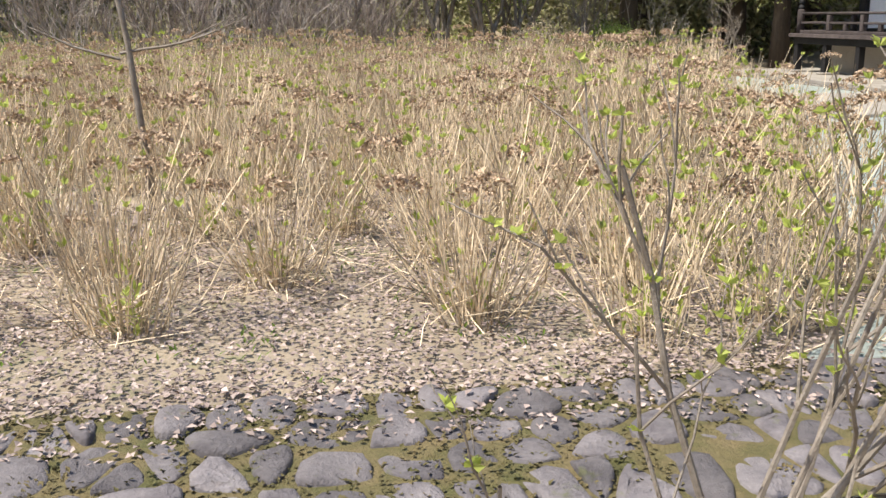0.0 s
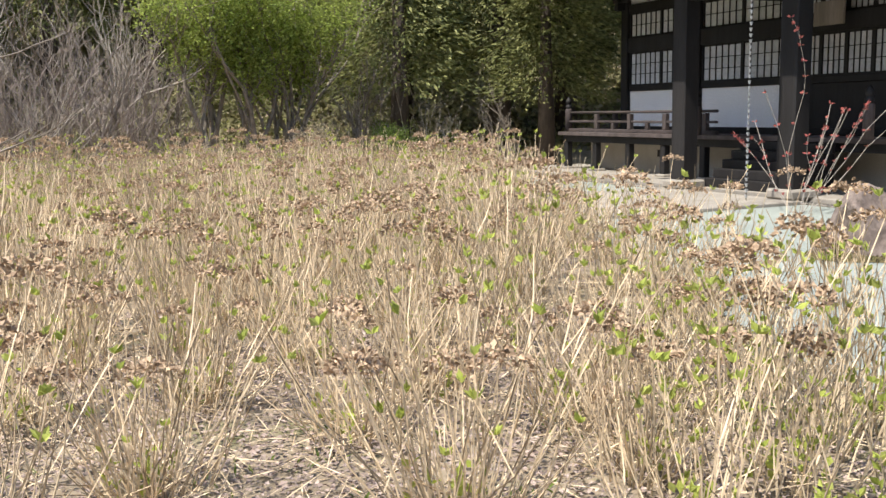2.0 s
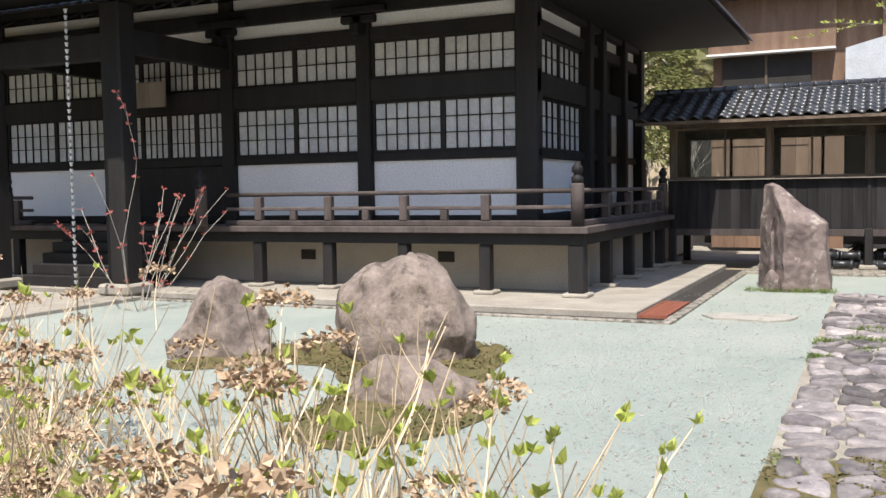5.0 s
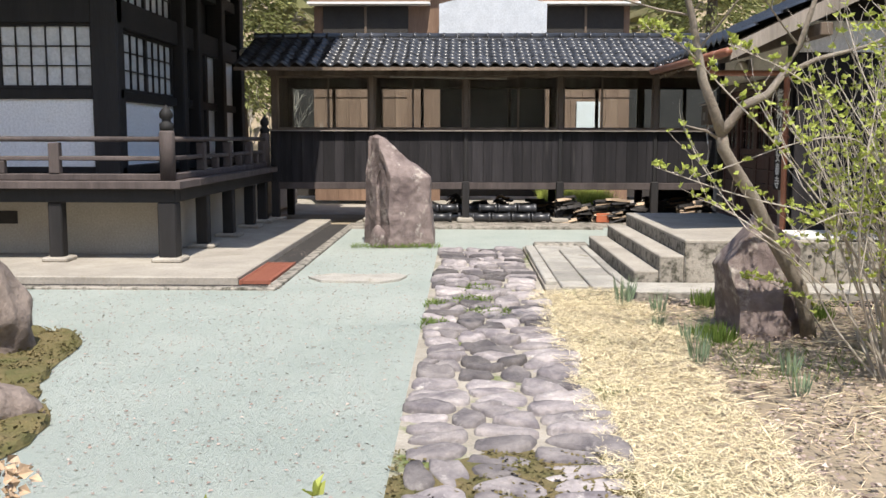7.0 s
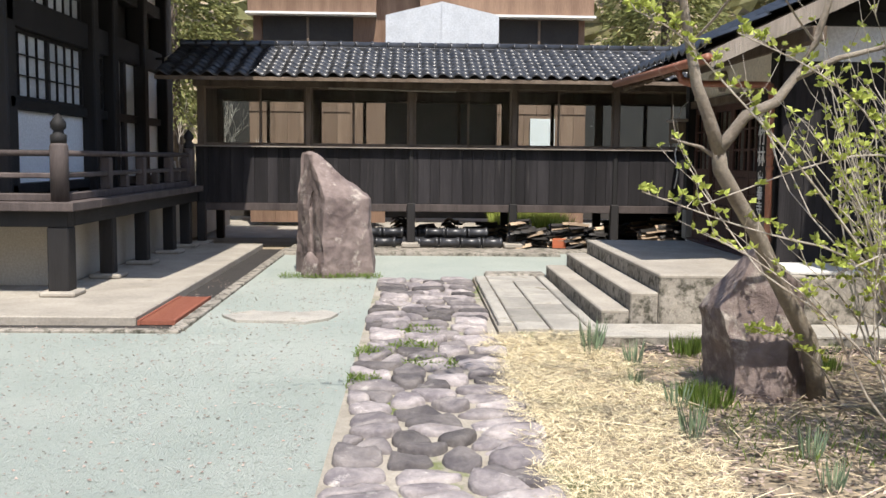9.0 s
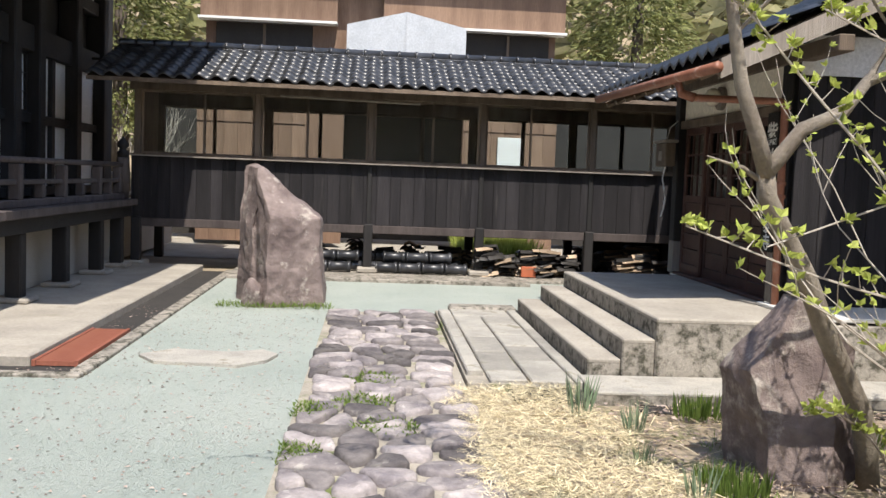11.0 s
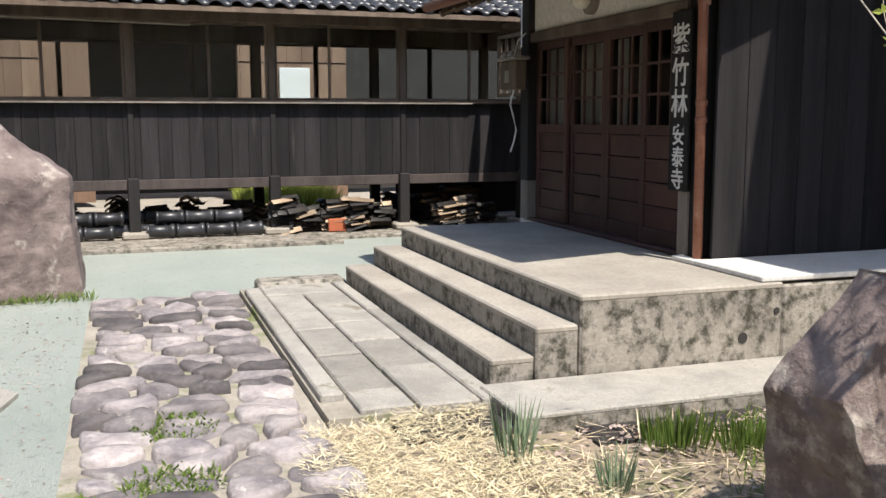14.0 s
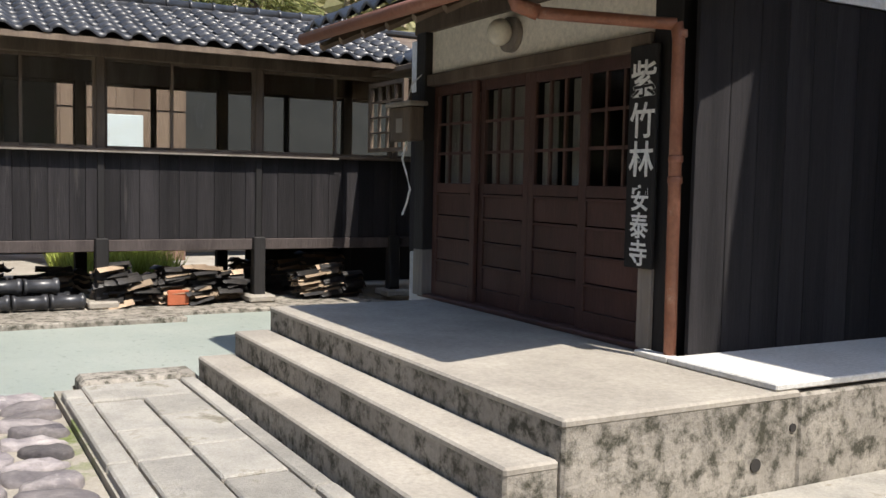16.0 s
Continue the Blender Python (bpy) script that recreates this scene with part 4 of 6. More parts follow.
structure("drain_bed", box(bmesh.new(), 12.22, 12.49, -7, 1.69, -0.05, 0.006), "dark", "dark drain bed", "drain")
# solid dark plugs stand for the holes, their inner shade given as colour
ds = tagged(part("weep_pipe", tube(bmesh.new(), [(13.112, 0.20, 0.24), (13.16, 0.20, 0.24)], 0.034, sides=12), "dark"), "dark round weep hole in concrete", "pipe")
ds = tagged(part("weep_pipe", tube(bmesh.new(), [(13.112, -0.05, 0.40), (13.16, -0.05, 0.40)], 0.022, sides=12), "dark"), "small dark weep hole in concrete", "pipe")
flags = structure("flag_paving", box(bmesh.new(), 12.9, 17.0, 1.916, 2.93, -0.1, 0.05), "joint", "strip of squared granite flags before the steps", "pavement")
for y0, y1, cuts in ((1.935, 2.06, (12.9, 14.2, 15.6, 16.98)), (2.07, 2.43, (12.88, 13.75, 14.5, 15.15, 15.9, 16.45)), (2.44, 2.76, (12.92, 13.3, 14.15, 14.95, 15.6, 16.4)), (2.775, 2.92, (13.2, 14.9, 16.5, 16.75)), (2.07, 2.76, (16.47, 16.98))):
    for a, b in zip(cuts, cuts[1:]):
        hz = 0.105 if y0 > 2.77 else 0.083
        part("flag", B(a + 0.01, b - 0.01, y0 + 0.004, y1 - 0.006, 0.02, hz + random.uniform(-0.006, 0.006), bevel=0.012), "flag", flags)
structure("mossy_edging", box(bmesh.new(), 17.0, 17.35, 1.9, 2.75, -0.05, 0.10, bevel=0.03), "concrete_side", "mossy stone edging by the steps", "kerb")


# ---- rocks ----
def rock(name, label, mat, at, size, rough, seed, flat=-0.02, detail=4):
    ob = part(name, blob(bmesh.new(), at, size, rough, detail, seed, flat), mat, smooth=True)
    return tagged(ob, label, "rock")


def chisel(bm, faces):
    """Cuts a lump flat along planes, each given by a point and an outward direction."""
    for p, n in faces:
        p, n = Vector(p), Vector(n).normalized()
        for v in bm.verts:
            over = (v.co - p).dot(n)
            if over > 0:
                v.co -= n * over * 0.97


def roughen(bm, coarse, fine, seed):
    for v in bm.verts:
        q = v.co + Vector((seed, seed * 2, 0))
        d = Vector((noise.noise(q * 2.3), noise.noise(q * 2.3 + Vector((7, 0, 0))), noise.noise(q * 2.3 + Vector((0, 7, 0)))))
        f = Vector((noise.noise(q * 9), noise.noise(q * 9 + Vector((7, 0, 0))), noise.noise(q * 9 + Vector((0, 7, 0)))))
        v.co += d * coarse + f * fine
        v.co.z = max(v.co.z, -0.03)


# standing stone, split faces and a slanting top
bm = bmesh.new()
bmesh.ops.create_icosphere(bm, subdivisions=6, radius=1.0, matrix=Matrix.Translation((17.62, 4.91, 0.75)) @ Matrix.Diagonal((0.62, 0.85, 1.45, 1)))
chisel(bm, [((17.6, 4.78, 1.40), (0, -0.62, 0.78)), ((17.30, 4.85, 1.16), (-0.72, -0.30, 0.62)), ((17.27, 5.05, 0.6), (-0.52, 0.85, 0.04)), ((17.26, 4.75, 0.5), (-0.93, -0.36, 0.06)),
            ((17.6, 4.36, 0.5), (0, -1, 0.06)), ((17.6, 5.46, 0.5), (0, 1, 0.05)), ((17.6, 5.30, 1.69), (-0.25, 0.2, 0.94)), ((17.95, 4.9, 0.5), (1, 0, 0.1)), ((17.3, 4.42, 0.9), (-0.7, -0.7, 0.2))])
roughen(bm, 0.035, 0.016, 3)
for v in bm.verts:        # cleft down the shaded face
    if v.co.x < 17.55 and v.co.z < 1.2:
        v.co.x += 0.06 * math.exp(-((v.co.y - 5.16 - 0.04 * v.co.z) / 0.04) ** 2)
tagged(part("standing_stone", bm, "rock"), "tall reddish-grey standing stone with slanting top", "rock")
rock("small_stone", "small squat stone at the standing stone's foot", "rock", (17.25, 5.17, 0.12), (0.13, 0.15, 0.24), 0.5, 3.0, detail=3)
bm = blob(bmesh.new(), (9.75, 8.10, 0.25), (0.55, 0.74, 0.84), 0.2, 5, 2.2, -0.02)
for v in bm.verts:        # broad flat-sided foot, narrower crown, chipped faces
    k = 1.08 - 0.22 * max(0.0, v.co.z) / 1.1
    v.co.y = 8.10 + (v.co.y - 8.10) * k
    if v.co.z > -0.01:
        v.co += Vector((-0.025, 0.02, 0.025)) * noise.noise(v.co * 5) + Vector((0.012, 0.012, 0.012)) * noise.noise(v.co * 14)
tagged(part("boulder", bm, "rock_pale", smooth=True), "large rounded brown boulder on a moss island", "boulder")
rock("boulder", "low rounded boulder on the moss island", "rock_pale", (8.0, 7.10, 0.0), (0.45, 0.62, 0.38), 0.2, 5.1, detail=5)
bm = bmesh.new()
bmesh.ops.create_icosphere(bm, subdivisions=5, radius=1.0, matrix=Matrix.Translation((9.2, 10.0, 0.05)) @ Matrix.Diagonal((0.5, 0.58, 0.8, 1)))
chisel(bm, [((9.0, 10.1, 0.55), (-0.6, 0.5, 0.62)), ((9.0, 9.7, 0.45), (-0.3, -0.85, 0.42)), ((8.85, 9.95, 0.2), (-1, 0, 0.15)), ((9.2, 10.42, 0.2), (0, 1, 0.2))])
roughen(bm, 0.09, 0.03, 5)
tagged(part("boulder", bm, "rock_pale", smooth=True), "rough pointed boulder at the island's end", "boulder")
bm = bmesh.new()
moss_line = [(6.6, 7.6), (6.35, 6.9), (6.8, 6.45), (7.7, 6.25), (8.3, 6.5), (8.9, 6.85), (9.9, 6.98), (10.5, 7.1), (10.8, 8.0), (10.6, 9.0), (9.9, 9.9), (9.2, 10.3), (8.4, 10.2), (8.3, 9.7), (9.0, 9.2), (9.0, 8.5), (8.3, 7.95), (7.5, 7.7)]
for _ in range(2):
    moss_line = [q for (x0, y0), (x1, y1) in zip(moss_line, moss_line[1:] + moss_line[:1]) for q in ((x0 * 0.75 + x1 * 0.25, y0 * 0.75 + y1 * 0.25), (x0 * 0.25 + x1 * 0.75, y0 * 0.25 + y1 * 0.75))]
moss_line = [(x + 0.06 * noise.noise((x * 4, y * 4, 0)), y + 0.06 * noise.noise((x * 4, y * 4, 9))) for x, y in moss_line]
sheet(bm, moss_line, 0.012)
bmesh.ops.triangulate(bm, faces=bm.faces)
bmesh.ops.subdivide_edges(bm, edges=bm.edges, cuts=2, use_grid_fill=True)
for v in bm.verts:
    if not v.is_boundary:
        v.co.z += 0.05 + 0.03 * noise.noise(v.co * 3)
structure("moss_island", bm, "moss", "brown-green mossy mound round the boulders", "moss")
rock2 = bmesh.new()
bmesh.ops.create_icosphere(rock2, subdivisions=6, radius=1.0, matrix=Matrix.Translation((10.88, 1.2, 0.3)) @ Matrix.Diagonal((0.42, 0.46, 0.95, 1)))
chisel(rock2, [((10.62, 1.2, 0.4), (-0.96, 0.2, 0.16)), ((10.68, 1.0, 0.5), (-0.8, -0.58, 0.1)), ((10.8, 1.46, 0.74), (0, 0.84, 0.54)), ((10.8, 1.1, 0.92), (-0.1, -0.58, 0.80)), ((10.8, 1.50, 0.4), (-0.1, 1, -0.12)), ((10.8, 0.86, 0.4), (0, -1, 0.08)), ((10.8, 1.36, 1.04), (-0.3, 0.2, 0.93)), ((11.15, 1.2, 0.4), (1, 0, 0.2))])
roughen(rock2, 0.05, 0.016, 8)
tagged(part("garden_rock", rock2, "rock"), "pointed reddish-brown garden rock beside a small tree", "rock")
bm = bmesh.new()
sheet(bm, [(13.55, 5.05), (13.5, 4.85), (13.75, 4.62), (14.05, 4.55), (14.25, 4.7), (14.1, 5.0), (14.2, 5.5), (13.9, 5.75), (13.6, 5.55)], 0.032)
r = bmesh.ops.extrude_face_region(bm, geom=list(bm.faces))
bmesh.ops.translate(bm, verts=[v for v in r["geom"] if isinstance(v, bmesh.types.BMVert)], vec=(0, 0, -0.07))
tagged(part("flat_stone", bm, "flag"), "low flat stepping stone sunk in the gravel", "stone")


MOSSY = list(moss_line)


# ---- plants ----
def bend(p, d, length, curl, n=4, up=0.0):
    """Points along a wavering stem."""
    pts, p, d = [Vector(p)], Vector(p), Vector(d).normalized()
    for _ in range(n):
        d = (d + Vector((random.uniform(-curl, curl), random.uniform(-curl, curl), random.uniform(-curl, curl) * 0.5 + up))).normalized()
        p = p + d * length / n
        pts.append(p.copy())
    return pts


def flower_head(bm, c, rr):
    """A dried mop-head: a flattened dome of curled petals."""
    for _ in range(int(900 * rr)):
        a, k = random.uniform(0, math.tau), random.random() ** 0.5
        p = c + Vector((math.cos(a) * k * rr, math.sin(a) * k * rr, 0.45 * rr * (1 - k * k) + random.uniform(-0.3, 0.1) * rr))
        leaf(bm, p, Vector((math.cos(a) * k + random.uniform(-0.6, 0.6), math.sin(a) * k + random.uniform(-0.6, 0.6), random.uniform(-0.5, 0.7))).normalized() * random.uniform(0.022, 0.036), 0.026)


def hydrangea(stems, tall, heads, greens, open_habit=False):
    """A leafless hydrangea: a clump of stems with dried heads and a few fresh leaf buds."""
    e = thing("hydrangea_shrub", (0, 0, 0), "leafless hydrangea clump with dried flower heads and new buds", "shrub", "hydrangeas in the bed")
    s, h, g = bmesh.new(), bmesh.new(), bmesh.new()
    tips = []
    for i in range(stems):
        a, r = random.uniform(0, math.tau), random.uniform(0, 0.28)
        lean = random.uniform(0.05, 0.58) if random.random() < 0.82 else random.uniform(0.5, 1.1)
        L = tall * (random.uniform(0.72, 1.08) if random.random() < 0.7 else random.uniform(0.4, 0.75))
        pts = bend((r * math.cos(a), r * math.sin(a), -0.02), (math.cos(a) * lean, math.sin(a) * lean, 1), L, 0.17, 6, 0.03)
        tube(s, pts, random.uniform(0.003, 0.0065), 0.0024, sides=3, cap=False)
        tips.append((L, pts))
        for _ in range(2 if open_habit else random.randint(0, 1)):
            q = random.choice(pts[2:6])
            tw = bend(q, (random.uniform(-1, 1), random.uniform(-1, 1), 1.6), L * random.uniform(0.2, 0.4), 0.12, 2)
            tube(s, tw, 0.004, 0.002, sides=3, cap=False)
            tips.append((L * 0.8, tw))
    for L, pts in tips:
        if L > tall * 0.62 and random.random() < heads:
            flower_head(h, pts[-1], random.uniform(0.06, 0.115))
        elif random.random() < greens:
            q = pts[-1]
            for _ in range(random.randint(3, 6)):
                leaf(g, q, Vector((random.uniform(-1, 1), random.uniform(-1, 1), random.uniform(0.4, 1.5))).normalized() * random.uniform(0.03, 0.065), 0.03)
    for _ in range(int(stems * 0.6)):      # fallen stems caught at the foot
        a, r = random.uniform(0, math.tau), random.uniform(0.02, 0.4)
        tube(s, bend((r * math.cos(a), r * math.sin(a), random.uniform(0, 0.14)), (random.uniform(-1, 1), random.uniform(-1, 1), random.uniform(-0.1, 0.5)), random.uniform(0.2, 0.5), 0.12, 2), 0.004, 0.0025, sides=3, cap=False)
    for _ in range(8):
        a, r = random.uniform(0, math.tau), random.uniform(0.0, 0.25)
        for _ in range(7):
            leaf(g, (r * math.cos(a), r * math.sin(a), random.uniform(0.02, 0.28)), Vector((random.uniform(-1, 1), random.uniform(-1, 1), random.uniform(0.3, 1.2))).normalized() * random.uniform(0.04, 0.075), 0.035)
    tagged(part("stem_clump", s, "stem", e, "straw-coloured dry stems"), kind="stuff")
    tagged(part("dried_bloom", h, "bloom", e, "brown dried flower heads"), kind="stuff")
    tagged(part("young_foliage", g, "bud", e, "fresh green leaf buds"), kind="stuff")
    return e


random.seed(5)
kinds = [hydrangea(76, 1.15, 0.05, 0.17), hydrangea(84, 1.05, 0.04, 0.13), hydrangea(70, 1.2, 0.06, 0.18), hydrangea(84, 1.0, 0.045, 0.15), hydrangea(76, 1.12, 0.06, 0.2), hydrangea(38, 1.08, 0.045, 0.3, True), hydrangea(7, 1.22, 0.04, 0.8, True)]
# clumps along the path stand apart, with leaf litter between them
front = [(-0.49, 5.37, 0), (1.5, 5.28, 1), (0.84, 7.62, 2), (-0.75, 6.6, 3), (0.2, 8.9, 4), (2.67, 8.5, 2), (1.5, 6.65, 3), (2.25, 7.2, 0), (0.35, 6.25, 1), (-1.6, 5.6, 4), (2.75, 6.3, 4), (-1.5, 7.4, 2), (1.7, 8.2, 0), (-0.2, 7.7, 1), (2.6, 5.5, 3),
         (3.75, 5.38, 5), (3.1, 5.0, 5), (3.35, 6.1, 5), (4.2, 6.2, 5), (2.3, 4.75, 5), (3.6, 7.0, 5), (4.45, 7.2, 5), (4.25, 5.5, 5), (3.2, 7.9, 5), (4.9, 8.1, 5),
         (3.75, 4.42, 6), (3.3, 4.62, 6), (2.75, 4.5, 6), (4.1, 4.75, 6)]
spots = [(x, y) for x, y, _ in front]
tries = 0
while len(spots) < 360 and tries < 40000:
    tries += 1
    y = 6.2 + 21 * random.random() ** 1.25
    x = random.uniform(-8.5, 11.0)
    gap = 0.82 if y < 9 else 0.74
    if not inside(BED, x, y) or (x - 0.43) < -0.62 * (y + 1.5) or (y < 9 and -1.5 < x < 4.5):
        continue
    if all((x - a) ** 2 + (y - b) ** 2 > gap ** 2 for a, b in spots):
        spots.append((x, y))
used = set()
for i, (x, y) in enumerate(spots):
    k = front[i][2] if i < len(front) else i % 5
    s = random.uniform(0.85, 1.12)
    m = pose(x, y, 0, 0, 0, random.uniform(0, 360)) @ Matrix.Diagonal((s, s, s * random.uniform(0.9, 1.1), 1))
    if k in used:
        copy_thing(kinds[k], m)
    else:
        used.add(k)
        kinds[k].matrix_basis = m


def blades(name, label, mat, area, n, length, width, lie, zmax=0.03, category="straw", cond=None):
    """Loose blades, straws or leaves strewn over an area."""
    bm = bmesh.new()
    x0, x1, y0, y1 = area
    made = 0
    while made < n:
        x, y = random.uniform(x0, x1), random.uniform(y0, y1)
        if cond and not cond(x, y):
            made += 0.2
            continue
        made += 1
        a = random.uniform(0, math.tau)
        L = length * random.uniform(0.5, 1.3)
        d = Vector((math.cos(a), math.sin(a), random.uniform(*lie))).normalized() * L
        leaf(bm, (x, y, random.uniform(0.005, zmax)), d, width * random.uniform(0.6, 1.4), Vector((random.uniform(-0.4, 0.4), random.uniform(-0.4, 0.4), 1)))
    return tagged(part(name, bm, mat), label, category, kind="stuff")


blades("leaf_litter", "pale brown dead leaves strewn on the soil", "dead_leaf", (-4.5, 4.5, 4.15, 9), 30000, 0.042, 0.028, (-0.05, 0.3), 0.03, "leaves", lambda x, y: inside(BED, x, y) or (y < 4.9 and x < 3))
blades("leaf_litter", "pale brown dead leaves among the shrubs", "dead_leaf", (-8, 10, 8, 24), 7000, 0.12, 0.08, (-0.2, 0.3), 0.04, "leaves", lambda x, y: inside(BED, x, y))
blades("dry_straw", "fallen dry hydrangea stems under the shrubs", "stem", (-4.5, 5, 4.6, 12), 7000, 0.32, 0.007, (0.0, 0.4), 0.06, "straw", lambda x, y: inside(BED, x, y) and y > 5.5 + 0.8 * noise.noise((x, y, 0)))
blades("court_weeds", "sparse green weeds among the leaf litter", "grass", (-4, 4.5, 4.3, 8), 1500, 0.07, 0.016, (0.3, 1.5), 0.02, "weeds", lambda x, y: noise.noise((x * 2.1, y * 2.1, 3)) > 0.2)
STRAW = lambda x, y: y < (3.12 if x < 12.8 else 2.6) + 0.12 * noise.noise((x * 2, 0, 0)) and y > 2.05 + 0.35 * noise.noise((x, 3, 0)) + max(0, (7.5 - x) * 0.1)
blades("cut_straw", "mown yellow straw lying beside the path", "straw", (3.5, 13.1, 1.5, 3.35), 46000, 0.085, 0.0045, (-0.1, 0.5), 0.07, "straw", STRAW)
blades("dead_grass", "flattened dry grass and twigs on the bank", "stem", (4, 12.4, -4, 2.6), 10000, 0.2, 0.006, (-0.05, 0.25), 0.03, "grass")
blades("dry_stalks", "long pale fallen stalks on the bank", "straw", (5, 12.3, -2, 2.4), 450, 0.6, 0.009, (-0.02, 0.1), 0.05, "straw")
blades("leaf_litter", "pale dead leaves on the bank", "dead_leaf", (4, 12.4, -4, 2.4), 16000, 0.045, 0.03, (-0.04, 0.2), 0.03, "leaves")
blades("short_grass", "thin green grass on the bank", "grass", (9, 12.4, -5, 1.9), 5000, 0.09, 0.008, (0.4, 2), 0.02, "grass", lambda x, y: noise.noise((x * 0.9, y * 0.9, 0)) > -0.05)
blades("path_moss", "green-brown moss tufts between sunken stones", "moss", (-2.6, 7.5, 2.95, 4.25), 9000, 0.03, 0.02, (0.0, 0.8), 0.025, "moss", lambda x, y: noise.noise((x * 2.2, y * 2.2, 5)) > -0.1)
blades("leaf_litter", "dead leaves blown over the path edge", "dead_leaf", (-2.6, 5, 3.7, 4.5), 2200, 0.042, 0.028, (-0.1, 0.3), 0.05, "leaves")
blades("island_moss", "rough dry moss tufts on the island", "moss", (6.3, 10.9, 6.2, 10.4), 9000, 0.035, 0.025, (0.1, 1.2), 0.06, "moss", lambda x, y: inside(MOSSY, x, y))
blades("path_grass", "green tufts growing between path stones", "grass", (10.8, 13.6, 3.3, 4.25), 2600, 0.045, 0.012, (0.3, 1.6), 0.04, "grass", lambda x, y: min((x - a) ** 2 + (y - b) ** 2 for a, b in ((12.3, 3.75), (11.6, 3.6), (12.0, 4.15), (13.1, 3.7), (11.0, 4.2))) < 0.05)
blades("rock_grass", "green tufts at the standing stone's foot", "grass", (17.0, 17.6, 4.2, 5.6), 700, 0.09, 0.009, (0.6, 2), 0.02, "grass", lambda x, y: x < 17.32)
blades("court_debris", "dark crumbs and leaf bits scattered on the gravel", "dead_leaf", (4.0, 17, 4.3, 9), 5000, 0.026, 0.018, (-0.1, 0.2), 0.012, "debris", lambda x, y: not inside(BED, x, y))


def tuft(name, label, mat, n, L, w, spread):
    bm = bmesh.new()
    for _ in range(n):
        a, r = random.uniform(0, math.tau), random.uniform(0, spread)
        leaf(bm, (r * math.cos(a), r * math.sin(a), 0.0), Vector((math.cos(a) * 0.35 * random.random(), math.sin(a) * 0.35 * random.random(), 1)).normalized() * L * random.uniform(0.6, 1.15), w, Vector((math.cos(a + 1), math.sin(a + 1), 0)))
    return tagged(part(name, bm, mat), label, "plant", "tufts on the bank", "stuff")


t1 = tuft("daffodil_clump", "clump of upright blue-green daffodil leaves", "daffodil", 34, 0.34, 0.016, 0.09)
t2 = tuft("green_clump", "dense clump of short bright green shoots", "grass", 160, 0.2, 0.014, 0.17)
t1.matrix_basis = pose(12.1, 2.2, 0)
for x, y, s in ((11.6, 1.95, 0.75), (10.3, 1.95, 0.7), (9.6, 2.05, 0.8), (8.7, 1.6, 0.6), (9.2, 1.5, 0.7), (10.9, 2.1, 0.5)):
    copy_thing(t1, pose(x, y, 0, 0, 0, x * 77) @ Matrix.Scale(s, 4))
t2.matrix_basis = pose(12.05, 1.35, 0)
for x, y, s in ((11.9, 1.05, 0.9), (10.35, 1.7, 0.9), (10.6, 1.75, 0.7), (7.6, 1.3, 0.7), (9.2, 0.6, 0.8), (11.4, 0.5, 0.9)):
    copy_thing(t2, pose(x, y, 0, 0, 0, x * 77) @ Matrix.Scale(s, 4))


def limbs(bm, p, d, L, r, depth, spread, sides=5, ends=None, up=0.1, shrink=0.72, kids=(2, 3)):
    pts = bend(p, d, L, 0.22, 4, up * 0.2)
    tube(bm, pts, r, r * 0.6, sides=max(3, sides), cap=False)
    if ends is not None:
        ends += [(q, (pts[-1] - pts[-2]).normalized(), depth) for q in pts[1:]]
    if depth > 0:
        for _ in range(random.randint(*kids)):
            q = random.choice(pts[2:])
            dd = ((pts[-1] - pts[-2]).normalized() + Vector((random.uniform(-spread, spread), random.uniform(-spread, spread), random.uniform(-spread * 0.5, spread) + up))).normalized()
            limbs(bm, q, dd, L * shrink * random.uniform(0.7, 1.1), r * 0.55, depth - 1, spread, sides - 1, ends, up, shrink, kids)


# small tree beside the garden rock
random.seed(21)
tree = thing("garden_tree", (9.95, 1.02, 0), "small leaning bare-barked tree with new yellow-green leaves", "tree")
bm = bmesh.new()
ends = []
trunk = [(10.64, 0.84, -0.02), (10.58, 0.90, 0.22), (10.5, 0.99, 0.46), (10.4, 1.16, 0.70), (10.3, 1.34, 0.96), (10.2, 1.5, 1.23), (10.1, 1.69, 1.475), (10.03, 1.81, 1.64), (10.0, 1.84, 1.79)]
tube(bm, trunk, 0.068, 0.046, sides=10)
tube(bm, [(10.0, 1.83, 1.75), (9.95, 1.92, 1.955), (9.93, 2.01, 2.16), (9.9, 2.07, 2.4), (9.86, 2.13, 2.65), (9.75, 2.26, 3.0), (9.7, 2.3, 3.4)], 0.046, 0.018, sides=8)
tube(bm, [(10.0, 1.85, 1.75), (9.98, 1.78, 1.84), (9.95, 1.69, 1.975), (9.9, 1.52, 2.06), (9.9, 1.42, 2.2), (9.88, 1.3, 2.42), (9.85, 1.2, 2.8), (9.8, 1.1, 3.2)], 0.044, 0.016, sides=8)
tube(bm, [(9.9, 1.42, 2.2), (9.9, 1.15, 2.33), (9.88, 0.8, 2.42), (9.8, 0.4, 2.6)], 0.026, 0.01, sides=6)
tube(bm, [(10.02, 1.82, 1.70), (10.0, 1.95, 1.78), (9.98, 2.04, 1.80), (9.96, 2.15, 1.83)], 0.017, 0.004, sides=5)
tw = bmesh.new()
